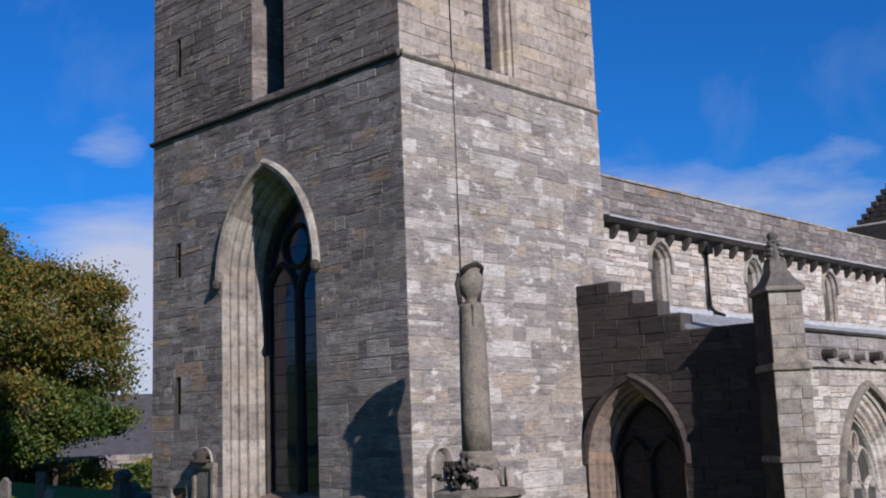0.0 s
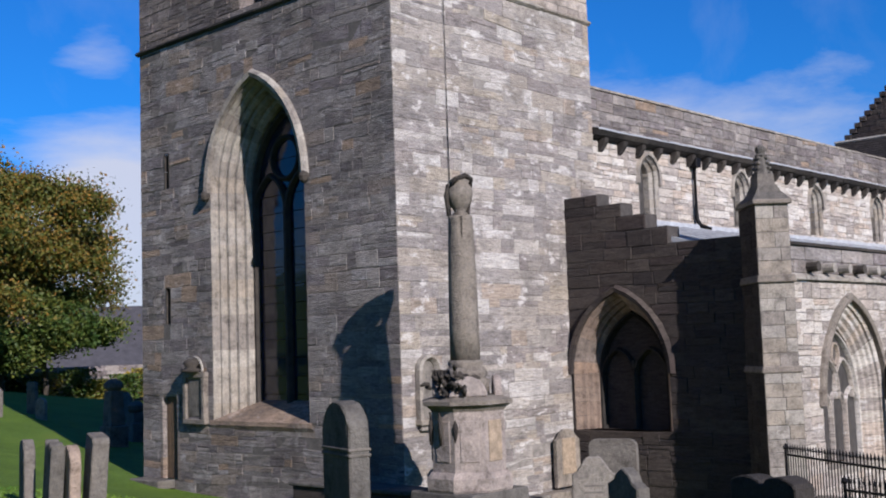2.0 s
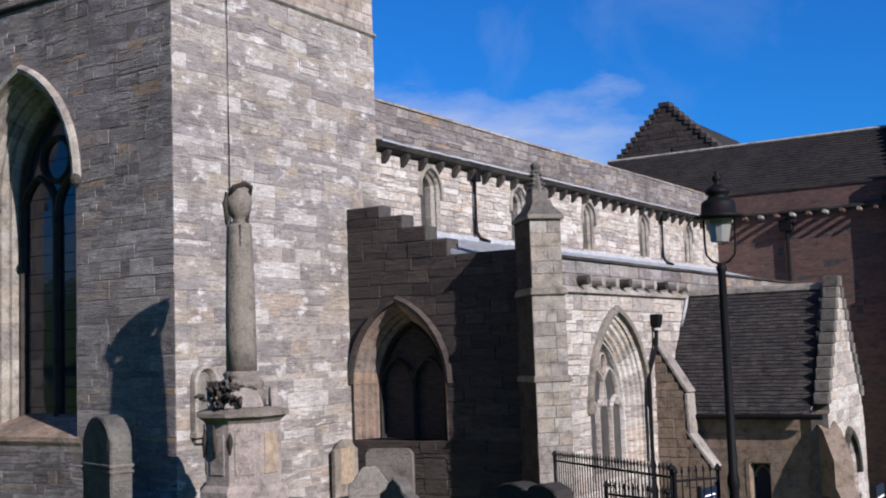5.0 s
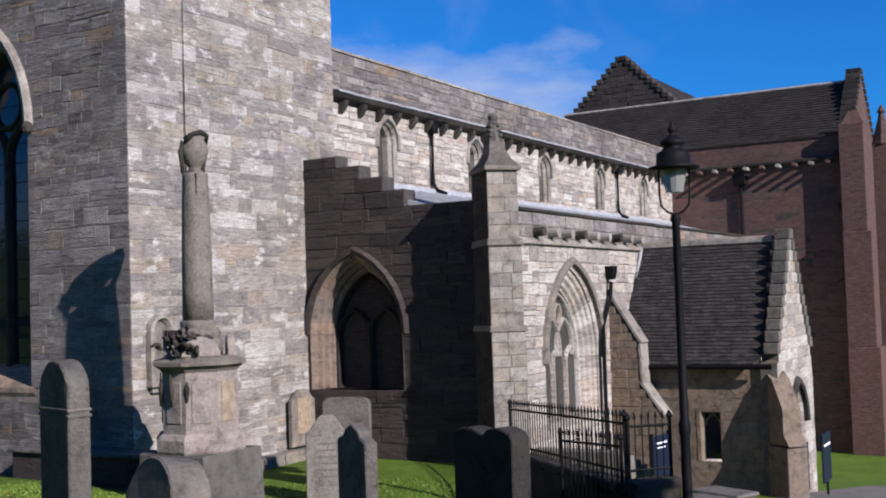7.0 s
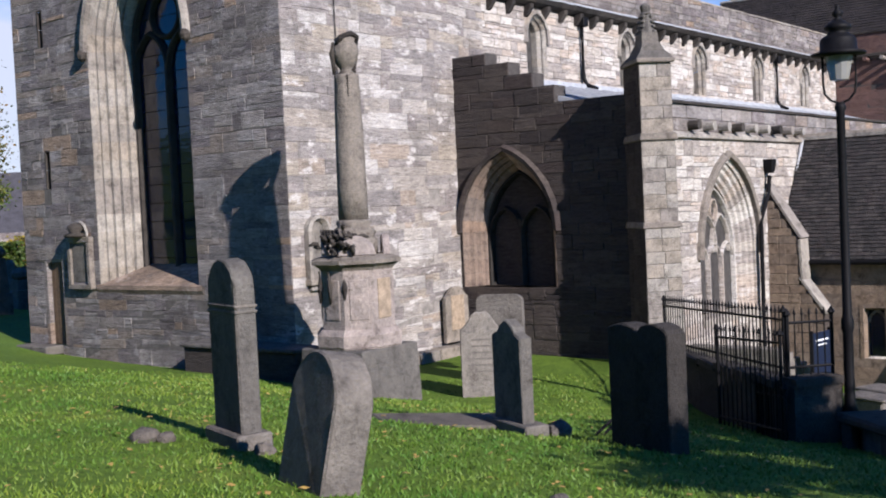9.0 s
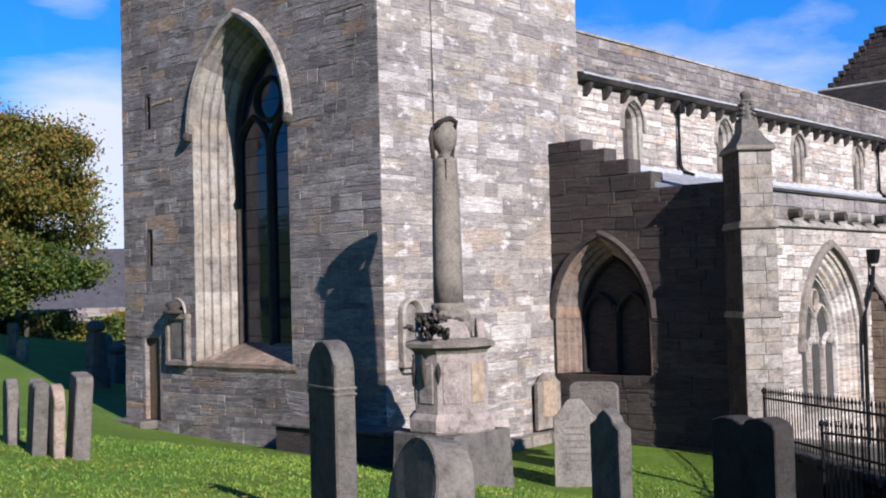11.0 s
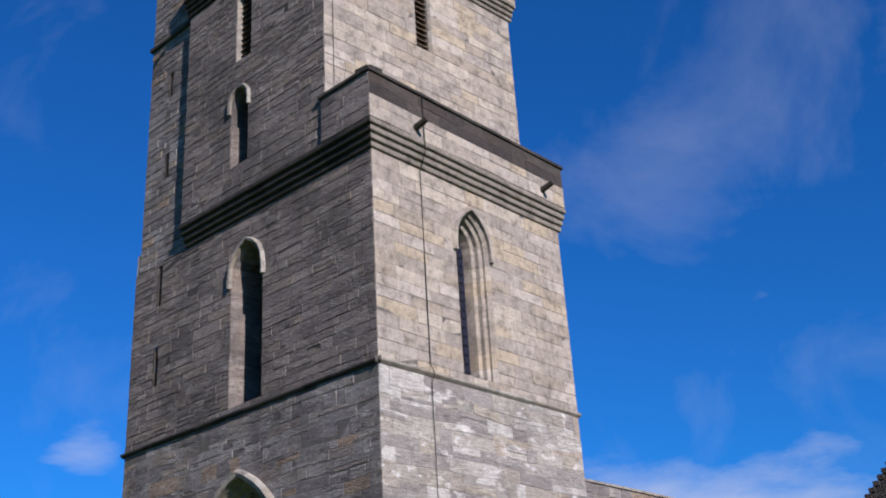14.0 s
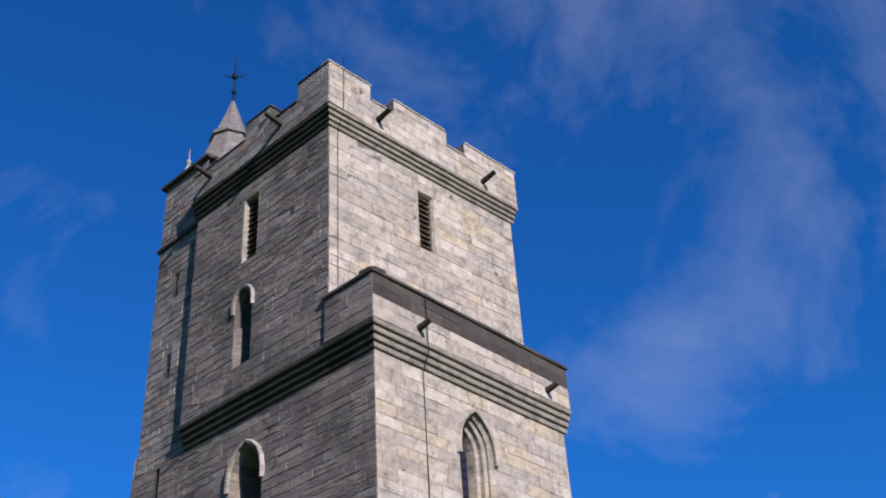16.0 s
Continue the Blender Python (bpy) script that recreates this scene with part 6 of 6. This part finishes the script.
# blocks use near-black stone to show the wall's shaded side
pw_ = thing("parapet_wall", "low stone parapet wall round the stairwell, coloured dark for shade", "wall")
for a, b, za, zb, n in (((21.0, 10.6), (16.1, 6.15), -0.02, 0.34, 7), ((16.05, 6.1), (16.75, 5.62), 0.36, 0.34, 1)):
    for i in range(n):
        p, q = Vector(a).lerp(Vector(b), i / n), Vector(a).lerp(Vector(b), (i + 1) / n)
        d = (q - p).normalized()
        k = Vector((-d.y, d.x)) * 0.16
        zt = za + (zb - za) * (i + 0.5) / n
        for name, w, z0, z1, gap in (("wall_block", 1.0, min(ground_z(*p), ground_z(*q)) - 0.4, zt - 0.11, 0.004), ("coping", 1.3, zt - 0.11, zt, 0.01)):
            bm = bmesh.new()
            prism_pts = [p + d * gap - k * w, q - d * gap - k * w, q - d * gap + k * w, p + d * gap + k * w]
            lo = [bm.verts.new((*v, z0)) for v in prism_pts]
            hi = [bm.verts.new((*v, z1)) for v in prism_pts]
            bm.faces.new(lo[::-1])
            bm.faces.new(hi)
            for e in range(4):
                bm.faces.new((lo[e], lo[(e + 1) % 4], hi[(e + 1) % 4], hi[e]))
            bmesh.ops.recalc_face_normals(bm, faces=bm.faces)
            part(name, bm, DARKSTONE, pw_)
railing((21.0, 10.6), (16.1, 6.15), 40, 1.04, "black iron railings with spiked bars on parapet", feet=(-0.02, 0.34))
railing((16.1, 6.1), (16.72, 5.65), 6, 0.98, "short run of black iron railings on parapet", feet=(0.35, 0.34))
railing((17.05, 7.65), (15.85, 6.12), 13, 1.62, "black iron stairwell railings standing in grass")
railing((16.45, 6.75), (15.8, 6.05), 10, 0.82, "low black iron gate beside the railings")
hoop = thing("grave_rail", "low rusted iron grave rail in the grass", "rail")
for dx in (0, 0.35):
    bm = bmesh.new()
    z = ground_z(12.6, 7.0)
    tube(bm, [(12.0 + dx, 7.25, z - 0.05), (12.45 + dx, 6.95, z + 0.32), (12.55 + dx, 6.9, z + 0.36)], 0.02, 6)
    part("stay", bm, IRON, hoop)
bm = bmesh.new()
tube(bm, [(12.62, 6.95, z - 0.05), (12.62, 6.95, z + 0.72)], 0.022, 6)
part("post", bm, IRON, hoop)

# ---- notice board and path ----
nb = thing("notice_board", "navy blue church notice board with pale lettering", "notice board", Matrix.Translation((24.9, 8.72, ground_z(24.9, 8.72))) @ pose(0, 0, 0, 0, 0, -8))
bm = bmesh.new()
box(bm, -0.42, 0.42, -0.03, 0.03, 0.35, 1.55, 0.01)
board = part("board", bm, BLUE, nb)
for i, (a, z, h) in enumerate(((0.28, 1.36, 0.035), (0.2, 1.26, 0.025), (0.16, 0.42, 0.12))):
    bm = bmesh.new()
    box(bm, -a, a, -0.036, -0.028, z, z + h)
    part("lettering_bar", bm, WHITE, board)
for s in (-1, 1):
    bm = bmesh.new()
    box(bm, s * 0.42 - 0.03, s * 0.42 + 0.03, -0.04, 0.04, -0.2, 1.62, 0.01)
    part("post", bm, IRON, nb)
nb2 = thing("notice_board", "dark blue notice board by the porch door", "notice board", Matrix.Translation((32.6, 6.6, ground_z(32.6, 6.6))))
bm = bmesh.new()
box(bm, -0.5, 0.5, -0.03, 0.03, 0.4, 1.75, 0.01)
part("board", bm, BLUE, nb2)
bm = bmesh.new()
box(bm, -0.4, 0.4, -0.036, -0.028, 1.4, 1.46)
part("lettering_bar", bm, WHITE, nb2)
bm = bmesh.new()
box(bm, -0.03, 0.03, -0.03, 0.03, -0.2, 0.4)
part("post", bm, IRON, nb2)
# church path on the south side
pts = [(13.0, 1.0), (17, 2.6), (22, 4.6), (27, 6.0), (32, 6.2), (40, 5.6)]
v, f = [], []
for i, (x, y) in enumerate(pts):
    for s in (-1.1, 1.1):
        for k in (0.012,):
            v.append((x, y + s, ground_z(x, y + s) + 0.035))
f = [(2 * i, 2 * i + 2, 2 * i + 3, 2 * i + 1) for i in range(len(pts) - 1)]
tagged(piece("path", v, f, PAVING), "worn grey path through the churchyard", "path", kind="structure")
sfl = thing("stone_steps", "pale stone steps down beside the aisle wall", "steps")
for i in range(6):
    bm = bmesh.new()
    x = 23.6 + i * 0.42
    box(bm, x, x + 0.46, 9.2, 11.4, -3.0, -0.35 - 0.16 * i, 0.015)
    part("step", bm, GRAVE_PALE, sfl)


# ---- trees and shrubs ----
def tree(name, label, x, y, trunk_h, crown_c, crown_r, n_limbs, n_leaves, leaf, mat, seed, trunk_r=0.4):
    rng = random.Random(seed)
    z0 = ground_z(x, y)
    t_ = thing(name, label, "tree", Matrix.Translation((x, y, z0)))
    bm = bmesh.new()
    cc = Vector(crown_c) - Vector((x, y, z0))
    fork = Vector((0, 0, trunk_h))
    tube(bm, [(0, 0, -0.3), (0.05, 0.02, trunk_h * 0.5), fork, fork.lerp(cc, 0.5), cc + Vector((0, 0, crown_r[2] * 0.6))], [trunk_r * 1.3, trunk_r, trunk_r * 0.85, trunk_r * 0.5, 0.05], 9)
    part("trunk", bm, BARK, t_, "", True)
    lobes = []
    for i in range(max(8, n_limbs // 3)):
        a, e = rng.uniform(0, 2 * math.pi), rng.uniform(-0.75, 1.0)
        r = rng.uniform(0.3, 0.96) if i % 3 == 0 else rng.uniform(0.72, 0.97)
        c = math.sqrt(max(0.0, 1 - e * e))
        lobes.append(cc + Vector((crown_r[0] * r * c * math.cos(a), crown_r[1] * r * c * math.sin(a), crown_r[2] * r * e)))
    hubs = [Vector((p.x + rng.gauss(0, 0.085) * crown_r[0], p.y + rng.gauss(0, 0.085) * crown_r[1], p.z + rng.gauss(0, 0.06) * crown_r[2])) for p in lobes for _ in range(5)]
    for h in hubs[:22]:
        bm = bmesh.new()
        s = fork.lerp(cc, rng.uniform(0.0, 0.8))
        m_ = s.lerp(h, 0.5) + Vector((rng.uniform(-0.5, 0.5), rng.uniform(-0.5, 0.5), 0.3))
        tube(bm, [s, m_, h], [0.16, 0.09, 0.025], 6)
        part("limb", bm, BARK, t_, "", True)
    v, f = [], []
    for i in range(n_leaves):
        h = hubs[i % len(hubs)]
        s = crown_r[0] * (0.05 + 0.025 * ((i % len(hubs)) % 3))
        p = h + Vector((rng.gauss(0, s), rng.gauss(0, s), rng.gauss(0, s * 0.72)))
        n = Vector((rng.gauss(0, 1), rng.gauss(0, 1), rng.gauss(0.6, 1))).normalized()
        q = n.to_track_quat("Z", "Y") @ Matrix.Rotation(rng.uniform(0, 6.28), 3, "Z").to_quaternion()
        L = leaf * rng.uniform(0.6, 1.4)
        k = len(v)
        for a, c in ((-0.5, 0), (0, -0.32), (0.55, 0), (0, 0.32)):
            v.append(tuple(p + q @ Vector((a * L, c * L, 0.08 * L * (a * a * 4 - 0.5)))))
        f.append((k, k + 1, k + 2, k + 3))
    tagged(piece("crown", v, f, mat, t_, "uneven crown of turning leaves"), kind="stuff")
    return t_


tree("deciduous_tree", "large autumn tree with green and gold leaves", 36.0, 77.6, 4.5, (33.9, 78.0, 10.7), (9.6, 9.4, 8.0), 240, 135000, 0.25, LEAF, 5)
tree("deciduous_tree", "lower green tree standing in front of gravestones", 38.0, 74.6, 2.0, (36.9, 74.6, 5.3), (6.3, 5.0, 3.2), 90, 32000, 0.26, LEAF_GREEN, 6, 0.2)
# the third tree is out of view, added to cast shade on the lawn
tree("deciduous_tree", "unseen bushy tree added to shade the lawn", 9.2, -6.8, 3.0, (9.3, -6.8, 6.1), (3.7, 2.0, 1.4), 70, 11000, 0.24, LEAF_GREEN, 8, 0.26)


def shrub(label, x, y, r, h, mat, seed, n=900, leaf=0.12):
    rng = random.Random(seed)
    s = thing("shrub", label, "shrub", Matrix.Translation((x, y, ground_z(x, y))))
    bm = bmesh.new()
    for i in range(6):
        a = i * 1.05
        tube(bm, [(0, 0, -0.05), (0.3 * r * math.cos(a), 0.3 * r * math.sin(a), h * 0.4), (0.6 * r * math.cos(a), 0.6 * r * math.sin(a), h * 0.8)], [0.04, 0.03, 0.01], 5)
    part("stems", bm, BARK, s)
    v, f = [], []
    for i in range(n):
        p = Vector((rng.gauss(0, r * 0.45), rng.gauss(0, r * 0.45), h * (0.15 + 0.85 * rng.random() ** 0.8)))
        q = Vector((rng.gauss(0, 1), rng.gauss(0, 1), rng.gauss(0.5, 1))).to_track_quat("Z", "Y")
        k = len(v)
        for a, c in ((-0.5, 0), (0, -0.3), (0.5, 0), (0, 0.3)):
            v.append(tuple(p + q @ Vector((a * leaf, c * leaf, 0))))
        f.append((k, k + 1, k + 2, k + 3))
    tagged(piece("foliage", v, f, mat, s), kind="stuff")


for i in range(7):
    shrub("yellowing shrub against the churchyard wall" if i % 2 else "straggling green shrub by the churchyard wall", 39.7 + i * 1.8, 81.5 - 0.7 * i + (i % 2) * 0.8, 1.5, 1.9 + 0.4 * (i % 3), LEAF_YELLOW if i % 2 else LEAF_GREEN, 20 + i, 1200, 0.3)
for i in range(6):
    shrub("dark shrub in the shade under trees", 26.7 + i * 2.3, 81.4 + (i % 2), 1.9, 2.6, LEAF_GREEN, 40 + i, 1200, 0.34)

# ---- far side of the churchyard ----
fw = Face((21, 94.0), (80, 72.0))
yard = thing("churchyard_wall", "low rubble churchyard boundary wall", "wall", kind="structure")
masonry("wall", yard, fw, 0, fw.length, -3.0, 2.6, LOWER, MORTAR, (), (0.3, 0.45), (0.5, 1.2), (0.01, 0.06), seed=95, thick=0.5)


def house(label, x, y, rz, w, d, eave, ridge, mats, seed):
    h = thing("house", label, "house", Matrix.Translation((x, y, -1.0)) @ pose(0, 0, 0, 0, 0, rz))
    bm = bmesh.new()
    prism(bm, [(-w / 2, 0), (w / 2, 0), (w / 2, eave), (0, ridge), (-w / 2, eave)], -d / 2, d / 2)
    part("wall", bm, mats[0], h)
    for s in (-1, 1):
        bm = bmesh.new()
        prism(bm, [(0, ridge + 0.02), (s * (w / 2 + 0.3), eave - 0.2), (s * (w / 2 + 0.3), eave - 0.05), (0, ridge + 0.2)], -d / 2 - 0.2, d / 2 + 0.2)
        part("roof", bm, mats[1], h)
    bm = bmesh.new()
    box(bm, -0.5, 0.5, -d / 2, -d / 2 + 0.9, ridge - 0.8, ridge + 1.2, 0.03)
    part("chimney", bm, mats[0], h)
    for i in range(4):
        for s in (-1, 1):
            bm = bmesh.new()
            y_ = -d / 2 + d * (i + 0.5) / 4
            box(bm, s * (w / 2) - 0.06, s * (w / 2) + 0.06, y_ - 0.45, y_ + 0.45, eave * 0.45, eave * 0.45 + 1.4)
            part("window", bm, WHITE, h)


house("distant slate-roofed stone house beyond the wall", 62, 122, 70, 13, 32, 2.6, 5.6, (HARL, ROOFRED), 1)
house("distant house with brown roof beyond churchyard", 73, 130, 40, 14, 24, 5.5, 10.5, (HARL, ROOFRED), 2)
house("distant pale house beyond the churchyard wall", 46, 140, 60, 13, 20, 6, 10.5, (HARL, ROOFRED), 3)
hv, hf = [], []
for i in range(80):
    a = radians(30 + i)
    h = 62 + 26 * noise.noise(Vector((i * 0.13, 3, 0))) + 9 * noise.noise(Vector((i * 0.5, 7, 0)))
    hv += [(1900 * math.cos(a), 1900 * math.sin(a), -60), (2000 * math.cos(a), 2000 * math.sin(a), h + 20), (2900 * math.cos(a), 2900 * math.sin(a), h)]
for i in range(79):
    hf += [(3 * i, 3 * i + 1, 3 * i + 4, 3 * i + 3), (3 * i + 1, 3 * i + 2, 3 * i + 5, 3 * i + 4)]
tagged(piece("backdrop", hv, hf, SHADE_HILL, smooth=True), "line of distant blue-green hills", "hills", kind="structure")

# ---- grass and fallen leaves ----
rng = random.Random(77)
gv, gfc = [], []
made = 0
while made < 85000:
    d, a = 4.2 + 19.0 * rng.random() ** 1.25, radians(rng.uniform(14, 72))
    x, y = d * math.cos(a), d * math.sin(a)
    made += 1
    if x > XW - 0.05 and y > YS - 0.1 or x > 22:
        continue
    if noise.noise(Vector((x * 0.6, y * 0.6, 0))) < -0.35 and rng.random() < 0.6:
        continue
    z = ground_z(x, y)
    h, w, t_ = rng.uniform(0.018, 0.05) * (1 + 0.5 * noise.noise(Vector((x, y, 4)))), rng.uniform(0.004, 0.009) * (0.6 + d / 10), rng.uniform(0, 6.28)
    lx, ly = rng.gauss(0, 0.03), rng.gauss(0, 0.03)
    cx_, cy_ = math.cos(t_) * w, math.sin(t_) * w
    k = len(gv)
    gv += [(x - cx_, y - cy_, z - 0.01), (x + cx_, y + cy_, z - 0.01), (x + lx, y + ly, z + h)]
    gfc.append((k, k + 1, k + 2))
tagged(piece("grass", gv, gfc, BLADE), "short tufted autumn lawn grass", "grass", kind="stuff")
lv, lf = [], []
for i in range(420):
    d, a = 5 + 13 * rng.random(), radians(rng.uniform(20, 66))
    x, y = d * math.cos(a), d * math.sin(a)
    z = ground_z(x, y) + 0.035
    s, t_ = rng.uniform(0.025, 0.05), rng.uniform(0, 6.28)
    k = len(lv)
    for j in range(4):
        b_ = t_ + j * math.pi / 2
        lv.append((x + s * math.cos(b_) * (1 if j % 2 else 0.6), y + s * math.sin(b_) * (1 if j % 2 else 0.6), z + rng.uniform(0, 0.02)))
    lf.append((k, k + 1, k + 2, k + 3))
tagged(piece("fallen_leaves", lv, lf, FALLEN), "scattered yellow fallen leaves on the lawn", "leaves", kind="stuff")

slates(roof, foot, head, (0, 1, 0), 11.7 - PY - 0.5, 34, 0.19, SLATE, 91, singles=290)
slates(rt, (TX + 0.3, TS + 0.5, 9.78), (TRX, TS + 0.5, TRZ - 0.02), (0, 1, 0), 14.5, 22, 0.4, SLATE_FAR, 92)
lay_stones()
